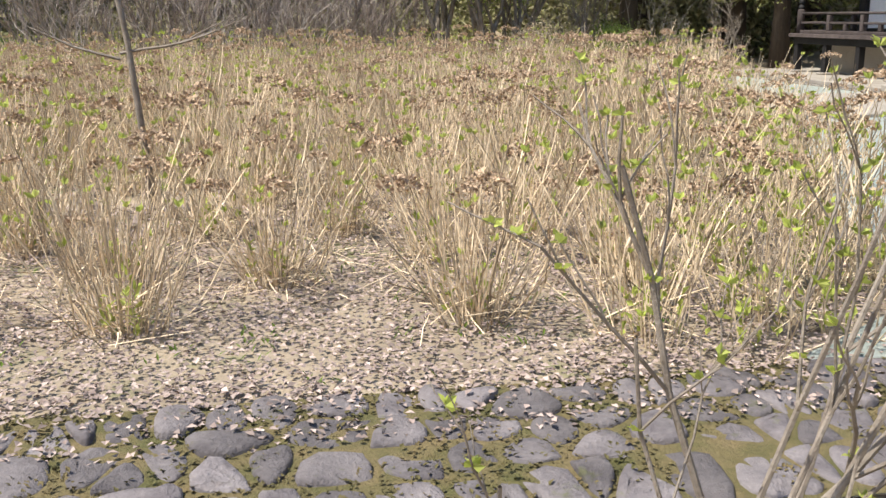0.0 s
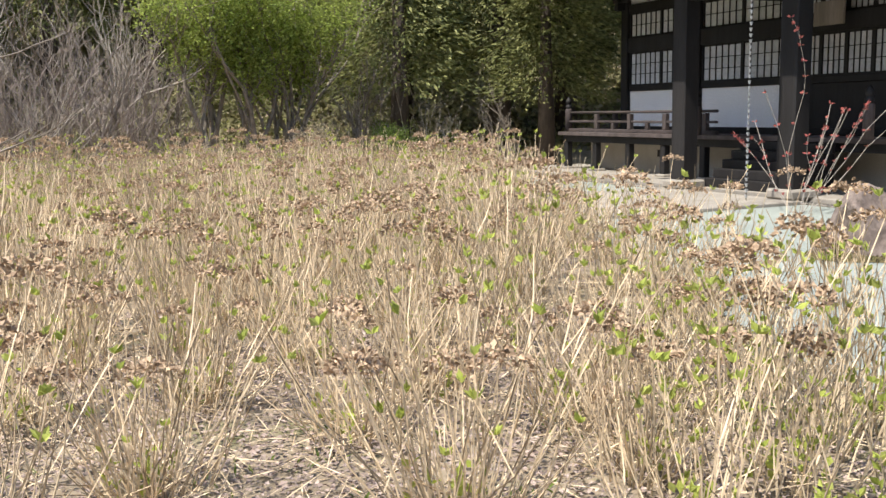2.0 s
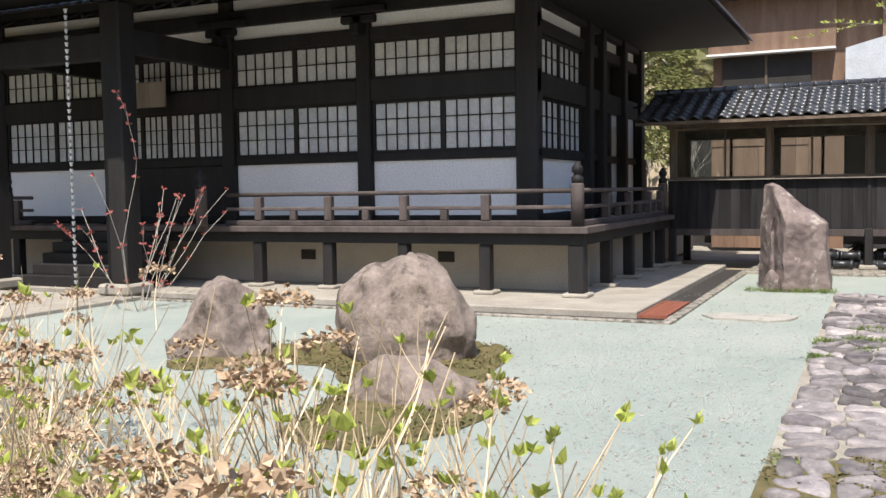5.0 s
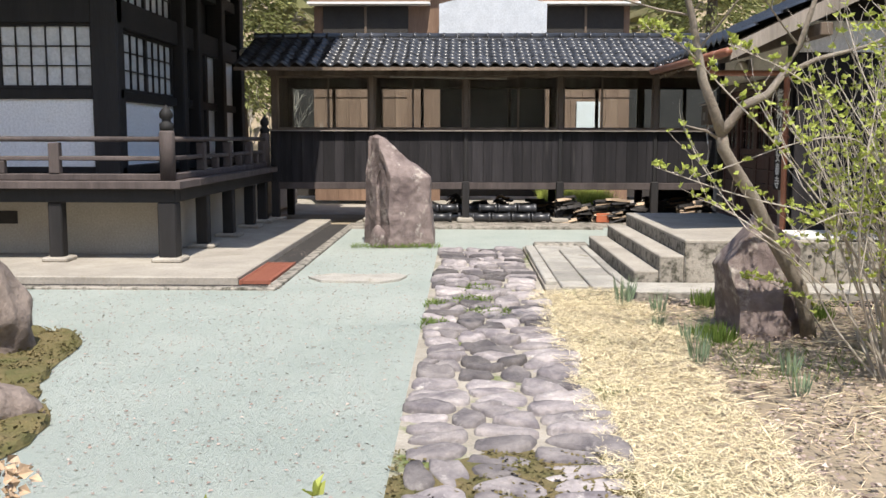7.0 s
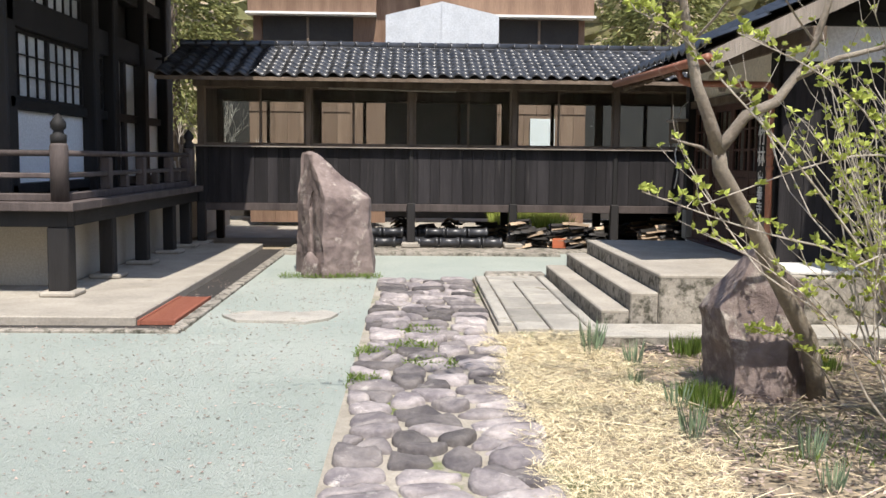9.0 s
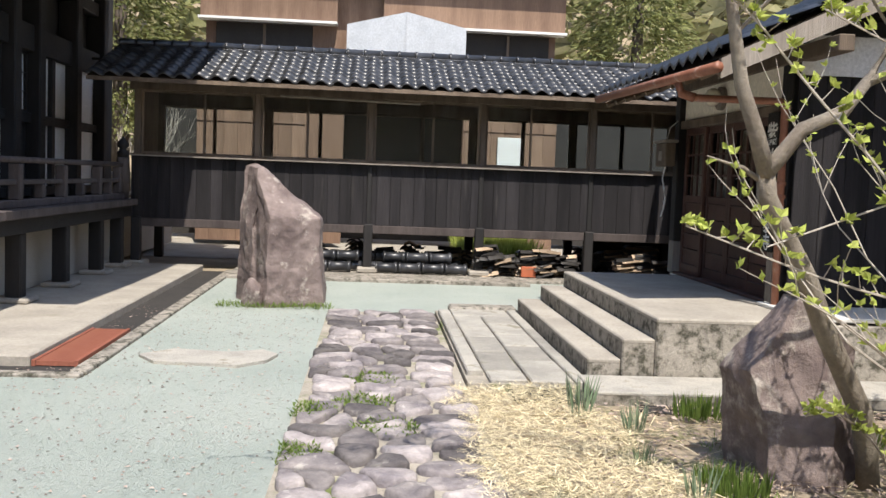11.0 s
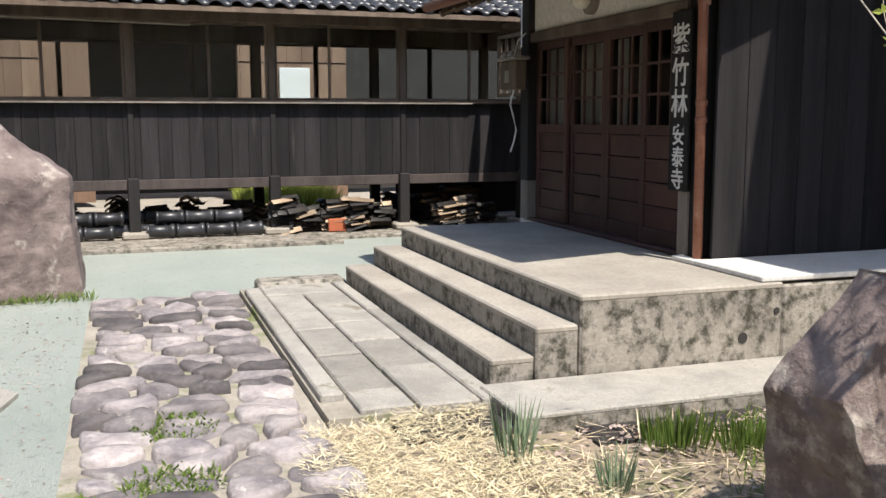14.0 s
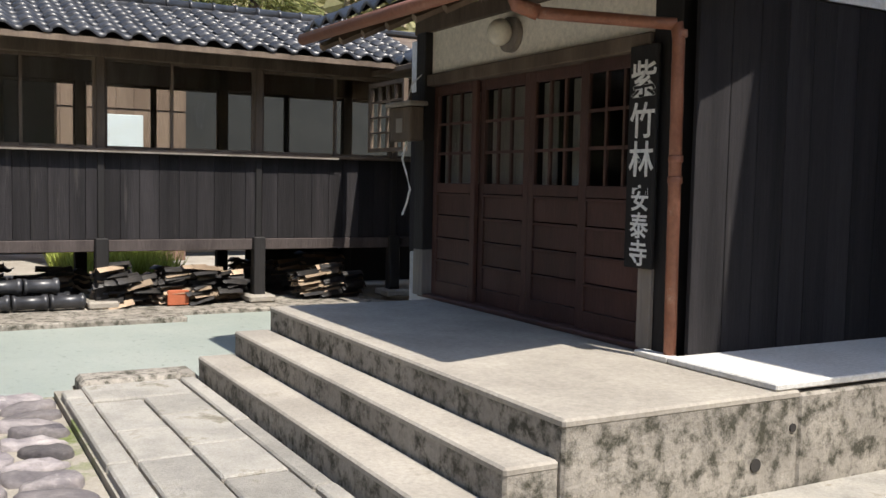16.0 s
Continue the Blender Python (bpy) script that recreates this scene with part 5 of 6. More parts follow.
for p, d, L in (((9.86, 2.13, 2.65), (0.1, 1, 0.15), 1.0), ((9.9, 2.07, 2.4), (-0.3, -0.6, 0.6), 0.9), ((9.75, 2.26, 3.0), (0, 0.5, 0.7), 0.8), ((9.88, 1.3, 2.42), (-0.2, 0.5, 0.6), 0.8), ((9.88, 0.8, 2.42), (0.1, -1, 0.1), 1.0),
                ((9.8, 0.4, 2.6), (0.1, -1, 0.3), 0.9), ((9.85, 1.2, 2.8), (-0.3, -0.3, 0.8), 0.8), ((9.75, 2.26, 3.0), (-0.2, 0.9, 0.1), 0.9)):
    limbs(tw, p, d, L, 0.010, 2, 0.6, 4, ends, 0.0)
part("trunk", bm, "bark", tree, "grey-brown mottled trunk", True)
part("twig_work", tw, "bark", tree)
g = bmesh.new()
for q, d, dep in ends:
    for _ in range(4 if dep < 2 else 1):
        leaf(g, q + Vector((random.uniform(-0.03, 0.03), random.uniform(-0.03, 0.03), 0)), (d * 0.3 + Vector((random.uniform(-1, 1), random.uniform(-1, 1), random.uniform(-0.2, 1)))).normalized() * random.uniform(0.025, 0.05), 0.025)
part("foliage", g, "bud", tree, "small fresh yellow-green leaves")


def bare_shrub(name, label, mat, n, tall, lean, twig=0.5, buds=None, leafn=0, thick=0.011, kids=(2, 3), size=0.035):
    e = thing(name, (0, 0, 0), label, "shrub")
    s, b = bmesh.new(), bmesh.new()
    for _ in range(n):
        a, r = random.uniform(0, math.tau), random.uniform(0, 0.15)
        ends = []
        limbs(s, (r * math.cos(a), r * math.sin(a), -0.02), (math.cos(a) * lean * random.uniform(0.3, 1.2), math.sin(a) * lean * random.uniform(0.3, 1.2), 1), tall * random.uniform(0.5, 1), thick * tall ** 0.5, 2, twig, 5, ends, 0.15, 0.55, kids)
        for q, d, dep in ends:
            if buds and random.random() < leafn:
                for _ in range(3):
                    leaf(b, q, Vector((random.uniform(-1, 1), random.uniform(-1, 1), random.uniform(0, 1))).normalized() * size, size * 0.6)
    part("branch_work", s, mat, e)
    if buds:
        tagged(part("bud_growth", b, buds, e), kind="stuff")
    return e


random.seed(8)
sh = bare_shrub("arching_shrub", "large arching bare shrub with sparse yellow-green leaves", "bark_pale", 34, 1.9, 0.62, 0.6, "bud", 0.5, 0.0065, (2, 4), 0.045)
sh.matrix_basis = pose(9.2, 0.72, 0)
copy_thing(sh, pose(9.6, 0.1, 0, 0, 0, 120))
copy_thing(sh, pose(8.9, 0.15, 0, 0, 0, 220) @ Matrix.Scale(1.12, 4))
copy_thing(sh, pose(8.5, -0.7, 0, 0, 0, 300))
copy_thing(sh, pose(9.7, -0.6, 0, 0, 0, 60) @ Matrix.Scale(1.2, 4))


def spray(points, tufts):
    """One long arching shoot from the shrub's foot, set with tufts of new leaves."""
    e = thing("arching_shoot", points[0], "long arching shoot set with tufts of yellow-green leaves", "branch", "arching shoots by the rock")
    pts = [Vector(p) for p in points]
    for _ in range(2):
        pts = [pts[0]] + [q for a, b in zip(pts, pts[1:]) for q in (a * 0.75 + b * 0.25, a * 0.25 + b * 0.75)] + [pts[-1]]
    b, g = tube(bmesh.new(), pts, 0.009, 0.003, sides=5), bmesh.new()
    for k in range(tufts):
        u = (0.3 + 0.7 * k / tufts) * (len(pts) - 1.01)
        i = int(u)
        q = pts[i].lerp(pts[i + 1], u - i)
        tip = q + Vector((random.uniform(-0.05, 0.05), random.uniform(-0.05, 0.05), random.uniform(0, 0.07)))
        tube(b, [q, tip], 0.003, 0.002, sides=3, cap=False)
        for _ in range(random.randint(4, 8)):
            leaf(g, tip, Vector((random.uniform(-1, 1), random.uniform(-1, 1), random.uniform(-0.2, 1))).normalized() * random.uniform(0.03, 0.06), 0.03)
    part("shoot", b, "bark_pale", e)
    tagged(part("leaf_growth", g, "bud", e, "yellow-green new leaves"), kind="stuff")


spray([(9.2, 0.75, 0), (9.15, 0.95, 0.7), (9.05, 1.35, 1.2), (9.0, 1.95, 1.32), (9.0, 2.56, 1.53)], 26)
spray([(9.2, 0.7, 0), (9.1, 0.8, 1.0), (9.0, 1.05, 1.69), (9.0, 1.45, 1.76), (9.0, 2.24, 1.46)], 14)
spray([(9.15, 0.8, 0), (9.1, 1.0, 0.8), (9.0, 1.70, 1.66), (9.0, 2.15, 2.1), (8.95, 2.4, 2.35), (8.9, 2.65, 2.45)], 46)
spray([(9.25, 0.7, 0), (9.15, 0.9, 1.0), (9.05, 1.25, 1.85), (9.0, 1.6, 2.15), (8.95, 2.1, 2.35)], 40)
spray([(9.15, 0.65, 0), (9.1, 0.75, 1.1), (9.05, 0.95, 1.9), (9.0, 1.05, 2.5)], 40)
spray([(9.2, 0.6, 0), (9.1, 0.55, 1.1), (9.0, 0.7, 1.9), (8.9, 1.0, 2.3)], 34)
spray([(9.0, 0.4, 0), (8.9, 0.7, 0.9), (8.8, 1.2, 1.3), (8.7, 1.7, 1.1)], 22)
spray([(10.6, 0.7, 0), (10.3, 1.0, 0.35), (9.9, 1.45, 0.62), (9.6, 1.75, 0.66)], 22)
rb = bare_shrub("red_twig_shrub", "sparse shrub with thin twigs of red buds", "bark_pale", 13, 2.4, 0.85, 0.3, "red_bud", 1.0, 0.0045, (0, 1), 0.075)
rb.matrix_basis = pose(11.9, 13.6, 0)
fg = thing("foreground_shrub", (1.65, 2.3, 0), "slender crooked many-stemmed shrub with first green leaves", "shrub")
b, g = bmesh.new(), bmesh.new()
ends = []
for x, y, dx, dz, L, r in ((1.78, 2.28, 0.05, 1, 1.75, 0.010), (1.74, 2.5, 0.5, 1, 1.0, 0.012), (1.74, 2.5, -0.16, 1, 1.4, 0.010), (1.56, 2.3, 0.0, 1, 1.5, 0.008), (1.66, 2.28, 0.14, 1, 1.4, 0.008), (1.08, 2.1, -0.3, 0.9, 0.8, 0.006), (1.5, 2.25, -0.35, 0.9, 1.0, 0.006), (1.84, 2.24, 0.02, 1, 1.2, 0.005), (1.8, 2.4, 0.8, 0.8, 0.9, 0.007), (1.9, 2.6, 0.2, 1, 1.5, 0.009)):
    limbs(b, (x, y, -0.02), (dx, random.uniform(-0.1, 0.1), dz), L, r * 1.35, 2, 0.65, 6, ends, 0.1, 0.5, (2, 4))
for q, d, dep in ends:
    if random.random() < 0.2:
        for _ in range(5):
            leaf(g, q, Vector((random.uniform(-1, 1), random.uniform(-1, 1), random.uniform(0, 1))).normalized() * 0.035, 0.022)
part("branch_work", b, "bark", fg)
tagged(part("bud_growth", g, "bud", fg), kind="stuff")
dead = thing("young_tree", (-0.95, 9.0, 0), "slim bare young tree among the hydrangeas", "tree")
bm = bmesh.new()
tube(bm, [(-0.78, 9, 0), (-0.85, 9.0, 0.9), (-0.9, 9.0, 1.5), (-1.02, 9, 2.4), (-1.1, 9, 3.4)], 0.035, 0.02, sides=7)
for z, s in ((1.35, -1), (1.4, 1), (2.3, -1), (2.0, 1), (2.8, 1)):
    limbs(bm, (-0.97, 9, z), (s, random.uniform(-0.3, 0.3), 0.25), 0.8, 0.014, 2, 0.5, 4)
part("trunk", bm, "bark", dead, smooth=True)


# ---- trees round the place ----
def conifer(tall, wide, n):
    e = thing("conifer_tree", (0, 0, 0), "tall dark cedar with drooping foliage", "tree", "trees behind the hall")
    part("trunk", tube(bmesh.new(), [(0, 0, -0.2), (0.05, 0, tall * 0.3), (0, 0.05, tall * 0.98)], tall * 0.022 + 0.1, 0.04, sides=9), "bark_dark", e, smooth=True)
    c = bmesh.new()
    for _ in range(n):
        h = 0.22 + 0.78 * random.random() ** 1.2
        R = wide * (1.05 - h) ** 0.7
        a = random.uniform(0, math.tau)
        k = R * random.uniform(0.35, 1.0)
        core = Vector((k * math.cos(a), k * math.sin(a), tall * h - k * 0.25))
        for _ in range(24):
            p = core + Vector((random.gauss(0, 0.26), random.gauss(0, 0.26), random.gauss(0, 0.17)))
            leaf(c, p, Vector((math.cos(a) + random.uniform(-0.6, 0.6), math.sin(a) + random.uniform(-0.6, 0.6), random.uniform(-0.9, 0.2))).normalized() * random.uniform(0.14, 0.32), 0.085)
    part("crown", c, "needle", e, "dark green drooping foliage")
    return e


def broadleaf(name, label, tall, mat_leaf, mat_bark, n_leaf, size, depth=4, lo=0.25):
    e = thing(name, (0, 0, 0), label, "tree", "trees behind the hall")
    b, ends = bmesh.new(), []
    for _ in range(4 if lo < 0.2 else 2):
        limbs(b, (random.uniform(-0.2, 0.2), random.uniform(-0.2, 0.2), -0.1), (random.uniform(-0.4, 0.4), random.uniform(-0.4, 0.4), 1), tall * 0.42, 0.013 * tall, depth, 0.75, 6, ends, 0.22, 0.72, (2, 4))
    part("trunk", b, mat_bark, e)
    if n_leaf:
        c = bmesh.new()
        for _ in range(n_leaf):
            q, d, dep = random.choice(ends)
            if dep > 2:
                continue
            p = q + Vector((random.gauss(0, 0.25), random.gauss(0, 0.25), random.gauss(0, 0.22)))
            leaf(c, p, Vector((random.uniform(-1, 1), random.uniform(-1, 1), random.uniform(-0.6, 0.6))).normalized() * size * random.uniform(0.7, 1.3), size * 0.6)
        part("crown", c, mat_leaf, e)
    return e


random.seed(31)
con = [conifer(17, 3.4, 640), conifer(13, 2.8, 480)]
bare = [broadleaf("bare_tree", "bare grey-brown deciduous tree", 8, None, "bark_pale", 0, 0), broadleaf("bare_tree", "bare twiggy deciduous tree", 6.5, None, "bark", 0, 0)]
spr = broadleaf("spring_tree", "bushy tree in bright yellow-green new leaf", 6.0, "spring", "bark", 15000, 0.09, lo=0.1)
thk = [bare_shrub("bare_thicket", "tangled leafless grey-brown thicket shrub", "thicket", 26, 2.6, 0.75, 0.75, None, 0, 0.009, (3, 5)), bare_shrub("bare_thicket", "spreading pale leafless shrub at the wood's edge", "bark_pale", 14, 3.2, 0.9, 0.8, None, 0, 0.010, (3, 4))]
pie = broadleaf("flowering_shrub", "rounded evergreen shrub covered in faded cream blossom", 1.7, "pieris", "bark", 5000, 0.07, 3, lo=0.1)
eve = broadleaf("evergreen_shrub", "dense rounded evergreen shrub", 2.6, "laurel", "bark", 5000, 0.09, 3, lo=0.1)


def plant(src, rows):
    for i, (x, y, s, a) in enumerate(rows):
        m = pose(x, y, height(x, y), 0, 0, a) @ Matrix.Scale(s, 4)
        if i:
            copy_thing(src, m)
        else:
            src.matrix_basis = m


plant(con[0], [(15.3, 30.5, 1.0, 0), (12.8, 33, 1.05, 70), (9.2, 36, 1.1, 130), (18.6, 31.5, 1.0, 200), (5.0, 38, 1.0, 20), (-6, 38, 1.1, 300), (28.5, 14, 0.9, 40), (34, 18, 1.0, 80), (-12, 36, 1.0, 10)])
plant(con[1], [(11.5, 30.2, 1.0, 0), (15.8, 28.2, 0.9, 99), (1.5, 37, 1.1, 50), (-2.5, 36, 1.0, 150), (22, 32, 1.0, 180), (26.5, 11.8, 0.75, 44), (-16, 33, 1.2, 60), (37, 12, 1.1, 22), (41, -6, 1.2, 200), (36, -14, 1.2, 100)])
plant(bare[0], [(8.0, 30.5, 0.9, 0), (2.2, 29.5, 0.85, 100), (-1.5, 31, 1.0, 200), (-6, 29, 0.9, 40), (-10, 30, 1.0, 290), (25.6, 8.9, 0.55, 90)])
plant(bare[1], [(0.4, 28.2, 0.8, 0), (4.0, 31.5, 1.0, 140), (9.9, 29.0, 0.8, 33), (-3.8, 28, 0.9, 170), (13.7, 27.6, 0.5, 250)])
plant(spr, [(6.3, 28.2, 1.12, 0), (5.1, 28.8, 1.1, 200), (7.5, 28.9, 0.95, 90), (-8.5, 33, 0.9, 110)])
plant(eve, [(10.2, 27.4, 0.62, 0), (11.2, 27.6, 0.68, 80), (9.3, 27.9, 0.6, 160), (12.6, 29.4, 0.8, 200), (4.6, 27.2, 0.4, 240), (-0.5, 29.8, 0.7, 310), (-4.5, 31, 0.9, 20), (1.7, 30.5, 0.8, 120), (-8, 31, 0.9, 70)])
plant(thk[0], [(2.6, 27.8, 1.0, 0), (1.2, 28.2, 1.1, 90), (3.8, 28.4, 0.9, 180), (-0.4, 28.0, 1.0, 40), (-2.2, 28.4, 1.15, 130), (-4.2, 28.2, 1.0, 220), (-6.3, 28.6, 1.1, 310), (9.4, 28.8, 0.8, 20), (0.4, 29.4, 1.5, 70), (3.0, 29.6, 1.5, 250), (-3.0, 30.0, 1.5, 10)])
plant(thk[1], [(0.6, 27.4, 0.9, 0), (-1.8, 27.6, 0.9, 110), (-5.0, 27.5, 1.0, 200), (11.8, 28.6, 0.75, 60), (13.6, 27.4, 0.4, 15)])
plant(pie, [(7.6, 27.0, 0.9, 0), (6.9, 26.7, 0.6, 100)])

bm = bmesh.new()          # undergrowth at the wood's edge
for _ in range(3000):
    x, y = random.uniform(-22, 26), random.uniform(30.0, 48)
    z = height(x, y)
    s = random.uniform(0.4, 1.3)
    for _ in range(22):
        p = Vector((x + random.gauss(0, 0.5 * s), y + random.gauss(0, 0.5 * s), z + abs(random.gauss(0, 0.8 * s))))
        leaf(bm, p, Vector((random.uniform(-1, 1), random.uniform(-1, 1), random.uniform(-0.5, 1))).normalized() * random.uniform(0.15, 0.4), 0.2)
tagged(part("undergrowth", bm, "far_wood"), "tangled olive undergrowth at the wood's edge", "bushes", kind="stuff")

bm = bmesh.new()          # woods on the far slopes
for _ in range(2600):
    if random.random() < 0.5:
        x, y = random.uniform(44, 105), random.uniform(-50, 90)
    else:
        x, y = random.uniform(-70, 60), random.uniform(40, 95)
    tall = random.uniform(5, 12)
    z = height(x, y)
    for _ in range(26):
        h = random.random()
        R = tall * 0.24 * (1.05 - h)
        a = random.uniform(0, math.tau)
        leaf(bm, (x + R * math.cos(a), y + R * math.sin(a), z + tall * h), Vector((math.cos(a), math.sin(a), random.uniform(-0.9, 0.4))).normalized() * random.uniform(0.9, 1.9), 1.0)
tagged(part("far_woods", bm, "far_wood"), "dark mixed woods on the far hillside", "woods", kind="stuff")

# ---- buildings behind the corridor ----
hs = thing("brown_house", (35, 3.5, 0), "two-storey brown boarded house with a grey sheet-metal gable", "house")
part("wall", B(33.0, 40, -1.4, 8.6, 0, 7.6, bevel=0), "cedar", hs, "brown cedar boarding")
part("upper_bay", B(32.6, 33.0, -1.6, 3.6, 5.95, 7.6), "cedar", hs)
part("upper_bay", B(32.6, 33.0, 4.9, 8.7, 5.95, 7.6), "cedar", hs)
part("flashing", B(32.5, 32.99, -1.65, 3.6, 5.88, 5.945, bevel=0), "white", hs)
part("flashing", B(32.5, 32.99, 4.9, 8.75, 5.88, 5.945, bevel=0), "white", hs)
for y0, y1 in ((-1.2, 1.2), (5.6, 8.3)):
    # solid near-black panel: the unlit room behind the window is put into its colour
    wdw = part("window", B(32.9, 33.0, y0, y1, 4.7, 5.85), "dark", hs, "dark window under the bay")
    part("mullion", B(32.86, 32.899, (y0 + y1) / 2 - 0.04, (y0 + y1) / 2 + 0.04, 4.7, 5.85), "brown_wood", wdw)
bm = bmesh.new()
f = bm.faces.new([bm.verts.new((31.4, y, z)) for y, z in ((1.35, 4.2), (1.35, 5.75), (2.97, 6.12), (4.58, 5.72), (4.58, 4.2))])
r = bmesh.ops.extrude_face_region(bm, geom=[f])
bmesh.ops.translate(bm, verts=[v for v in r["geom"] if isinstance(v, bmesh.types.BMVert)], vec=(1.6, 0, 0))
part("gable", bm, "metal", hs, "grey sheet-metal gable")
part("seam", B(31.37, 31.399, 2.95, 2.99, 4.2, 6.11, bevel=0), "metal", hs)
part("roof", B(32.0, 41, -2.2, 9.2, 7.6, 7.9), "tile", hs)
inn = thing("inner_house", (28, 4, 0), "low brown boarded house seen through the corridor windows", "house")
for y0, y1 in ((5.3, 7.7), (-0.4, 1.75)):
    y = y0
    while y < y1:
        part("board", B(27.0, 27.04, y, min(y + 0.3, y1) - 0.004, 0.1, 2.75, bevel=0.003), "cedar", inn)
        part("board", B(26.98, 27.02, y, min(y + 0.3, y1) - 0.004, 2.76, 3.25, bevel=0.003), "cedar", inn)
        y += 0.3
    part("wall", B(27.045, 27.3, y0, y1, 0.1, 3.3, bevel=0), "cedar", inn)
# near-black wall stands for the dark void inside; the shade is its colour
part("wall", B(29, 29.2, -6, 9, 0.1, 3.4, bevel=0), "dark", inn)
part("wall", B(27.05, 27.25, 4.45, 5.3, 0.1, 3.3, bevel=0), "cedar", inn)
part("board_wall", B(30.0, 30.2, -7, -0.4, 0.1, 2.7), "black_wood", inn, "dark grey board wall")
part("door", B(26.93, 26.979, 0.35, 0.95, 1.3, 2.65), "white", inn, "white-framed small door")
part("eave", B(26.88, 29.4, -0.5, 7.8, 3.35, 3.45), "white", inn)

# ---- stacked roof tiles under the corridor ----
random.seed(12)
pt = pan_tile(0.28, 0.30, "tile")
pt.materials.append(M["old_tile"])
pc = pan_tile(0.28, 0.30, "tile")
pc.materials.append(M["clay"])


def stack(x, y, n, ang, mess, clay=0.2, z0=0.055):
    e = thing("tile_stack", (x, y, z0), "untidy stack of old black roof tiles under the corridor", "roof tiles", "stacks of spare tiles")
    z = z0 + 0.03
    for k in range(n):
        me = pc if random.random() < clay else pt
        share("tile", me, parent=e, place=pose(x + random.uniform(-mess, mess), y + random.uniform(-mess, mess), z, random.uniform(-25, 25) * mess * 4, random.uniform(-25, 25) * mess * 4, ang + random.uniform(-60, 60) * mess * 3))
        z += 0.019
    return e


for y in (1.62, 1.30, 0.95, 0.62, 0.28):
    stack(21.45 + random.uniform(-0.1, 0.1), y, random.randint(16, 24), 90, 0.05 + 0.08 * random.random(), 0.3)
for y in (-0.25, -0.55, 5.1, 4.6, 4.2, 3.4, 3.0, 2.5, 2.2):
    stack(22.1 + random.uniform(-0.1, 0.2), y, random.randint(10, 18), 90, 0.08, 0.15)
for y in (-0.80, -1.08, -1.35):
    stack(21.5, y, random.randint(14, 20), 90, 0.06, 0.5)
    stack(22.2, y, random.randint(16, 24), 90, 0.08, 0.3)
for y in (-1.2, -0.7, -0.2, 0.9, 2.0, 3.0, 4.0, 5.0):
    stack(22.75, y, random.randint(14, 22), 0, 0.09, 0.2)
rd = lathe(bmesh.new(), (0, 0, 0), [(0.075, 0), (0.095, 0.01), (0.095, 0.05), (0.078, 0.07), (0.075, 0.33), (0.09, 0.34), (0.09, 0.37), (0.05, 0.375)], 12)
rd_me = bpy.data.meshes.new("ridge_roll")
rd.to_mesh(rd_me)
rd.free()
rd_me.materials.append(M["tile"])
rd_me.polygons.foreach_set("use_smooth", [True] * len(rd_me.polygons))
for row, (x, z) in enumerate(((21.28, 0.15), (21.5, 0.15), (21.42, 0.32), (21.75, 0.30))):
    for k in range(9):
        y = 2.12 + k * 0.39 + 0.13 * row
        if abs(y + 0.19 - 3.8) < 0.30 and x < 21.45 or y > 5.3:
            continue
        tagged(share("ridge_roll_tile", rd_me, place=pose(x + random.uniform(-0.02, 0.02), y, z, -90, 0, random.uniform(-4, 4))), "glossy black round ridge tile lying on its side", "roof tile", "round ridge tiles under the corridor")
tagged(part("terracotta_tile", B(21.22, 21.27, 0.95, 1.2, 0.06, 0.24), "terracotta"), "orange terracotta tile propped against the stacks", "tile")
blades("back_grass", "bright green grass behind the corridor", "bud", (24.5, 27, 0.3, 1.9), 3500, 0.45, 0.02, (1.5, 4), 0.02, "grass")


# ---- stones of the path, laid last ----
random.seed(77)


def clip(poly, px_, py_, nx, ny):
    """The part of a polygon on the near side of a line through (px_, py_) with normal (nx, ny)."""
    out = []
    for (x0, y0), (x1, y1) in zip(poly, poly[1:] + poly[:1]):
        a, b = (x0 - px_) * nx + (y0 - py_) * ny, (x1 - px_) * nx + (y1 - py_) * ny
        if a <= 0:
            out.append((x0, y0))
        if (a < 0) != (b < 0):
            k = a / (a - b)
            out.append((x0 + (x1 - x0) * k, y0 + (y1 - y0) * k))
    return out


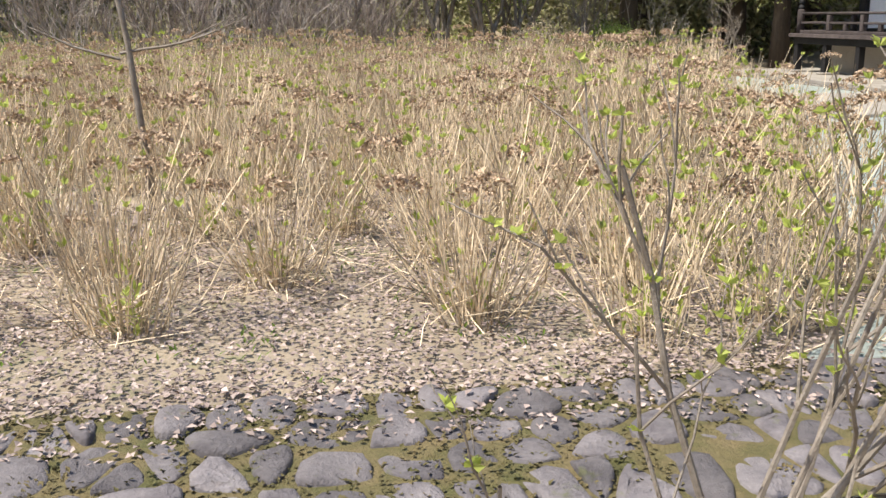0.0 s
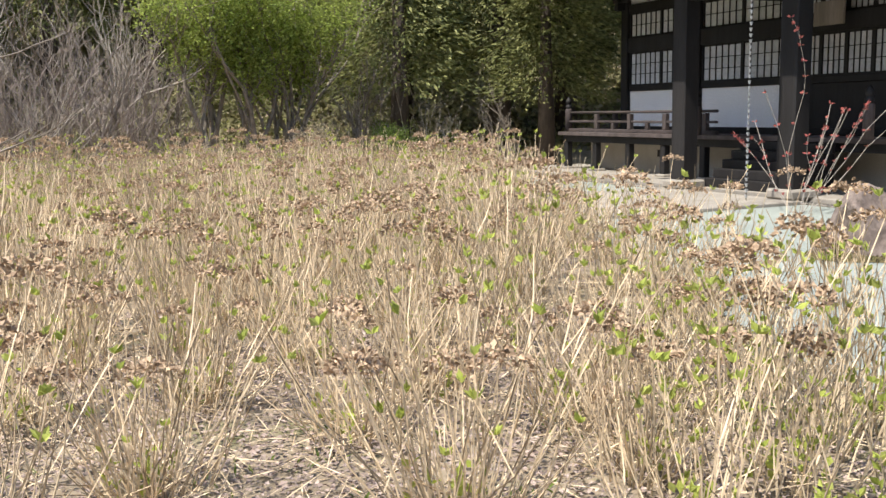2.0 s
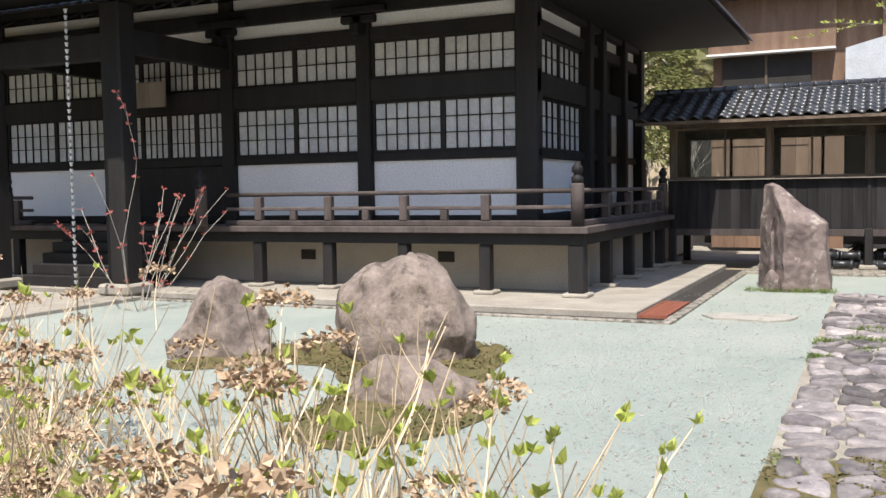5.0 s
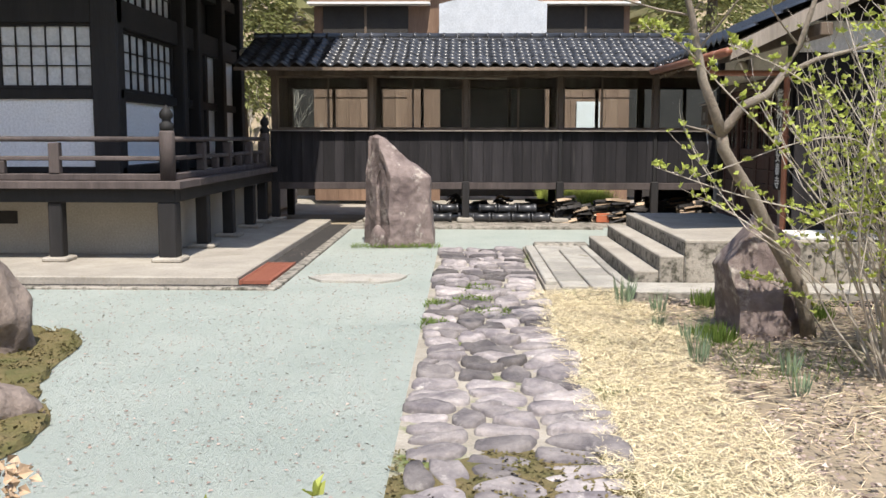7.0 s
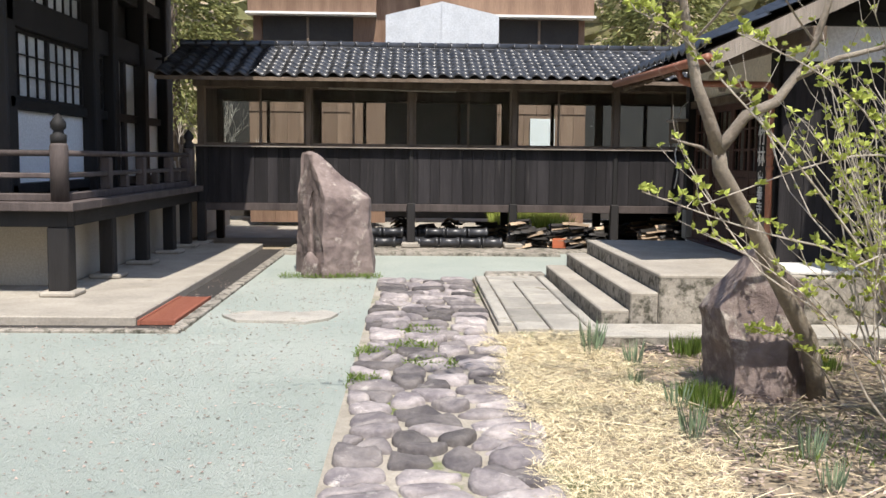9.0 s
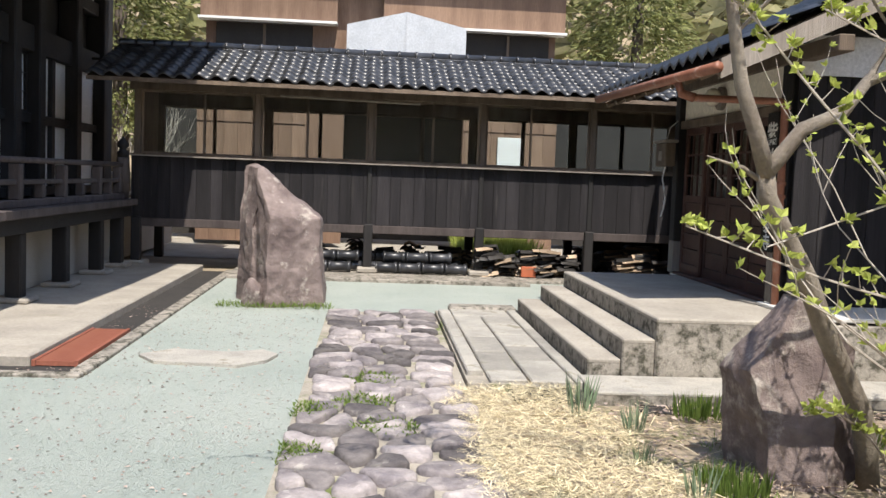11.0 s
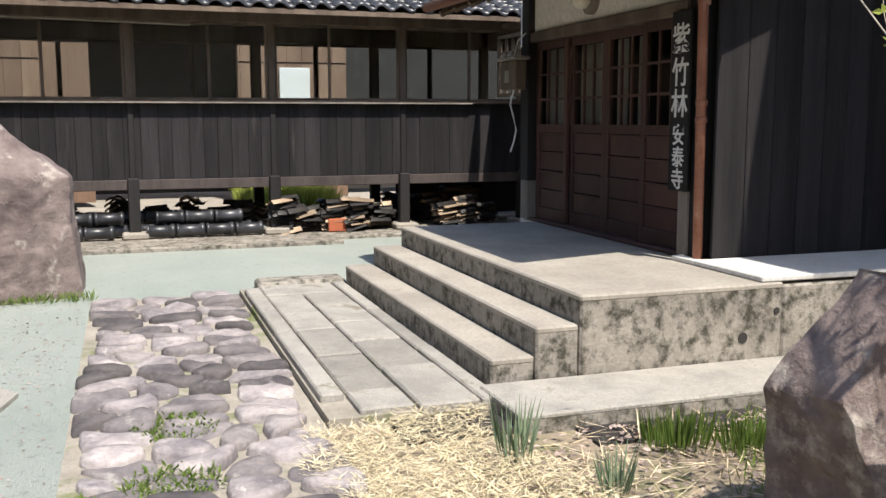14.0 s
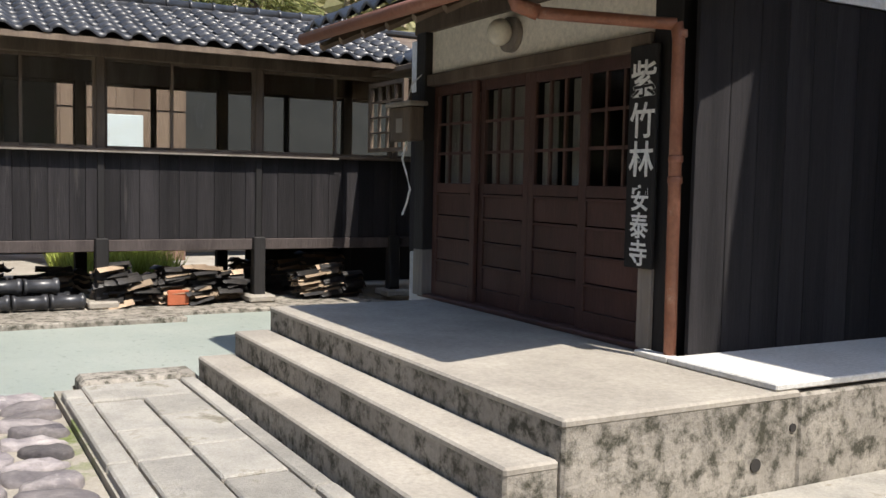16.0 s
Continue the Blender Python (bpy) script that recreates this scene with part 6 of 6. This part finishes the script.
seeds = []
x = -2.6
while x < 16.95:
    step = random.uniform(0.18, 0.25)
    lo = 2.98 + (0.08 if x < 12 else 0.0)
    n = random.choice((3, 3, 4))
    for k in range(n):
        seeds.append((x + random.uniform(-0.1, 0.1), lo + (4.22 - lo) * (k + 0.5) / n + random.uniform(-0.07, 0.07)))
    x += step
for sx, sy in seeds:
    lo = 2.96 + 0.05 * math.sin(sx * 3)
    hi = 4.22 + 0.05 * math.sin(sx * 2.3 + 1)
    poly = [(sx - 0.5, lo), (min(sx + 0.5, 17.0), lo), (min(sx + 0.5, 17.0), hi), (sx - 0.5, hi)]
    for ox, oy in seeds:
        if (ox, oy) != (sx, sy) and abs(ox - sx) < 1.1:
            poly = clip(poly, (sx + ox) / 2, (sy + oy) / 2, ox - sx, oy - sy)
            if len(poly) < 3:
                break
    if len(poly) < 3:
        continue
    for _ in range(2):        # round the corners
        poly = [q for (x0, y0), (x1, y1) in zip(poly, poly[1:] + poly[:1]) for q in ((x0 * 0.75 + x1 * 0.25, y0 * 0.75 + y1 * 0.25), (x0 * 0.25 + x1 * 0.75, y0 * 0.25 + y1 * 0.75))]
    if len(poly) > 20:
        poly = poly[::2]
    cx, cy = sum(p[0] for p in poly) / len(poly), sum(p[1] for p in poly) / len(poly)
    bm = bmesh.new()
    sunk = sx < 7.5
    hgt = random.uniform(0.018, 0.04) if sunk else random.uniform(0.03, 0.065)
    grow = random.uniform(0.86, 0.98) if sunk else random.uniform(0.87, 0.97)
    tx, ty = random.uniform(-0.06, 0.06), random.uniform(-0.06, 0.06)
    rings = []
    for k, z in ((0.97 * grow, 0.0), (0.95 * grow, hgt * 0.62), (0.86 * grow, hgt * 0.94), (0.5 * grow, hgt * 1.0)):
        rings.append([bm.verts.new((cx + (x - cx) * k, cy + (y - cy) * k, z + ((x - cx) * tx + (y - cy) * ty + 0.03 * noise.noise((x * 7, y * 7, z * 3))) * (z > 0))) for x, y in poly])
    for a, b in zip(rings, rings[1:]):
        for k in range(len(a)):
            bm.faces.new((a[k], a[(k + 1) % len(a)], b[(k + 1) % len(a)], b[k]))
    bm.faces.new(rings[-1])
    part("stone", bm, "sunk_stone" if sx < 5 else "stone", path, smooth=True)
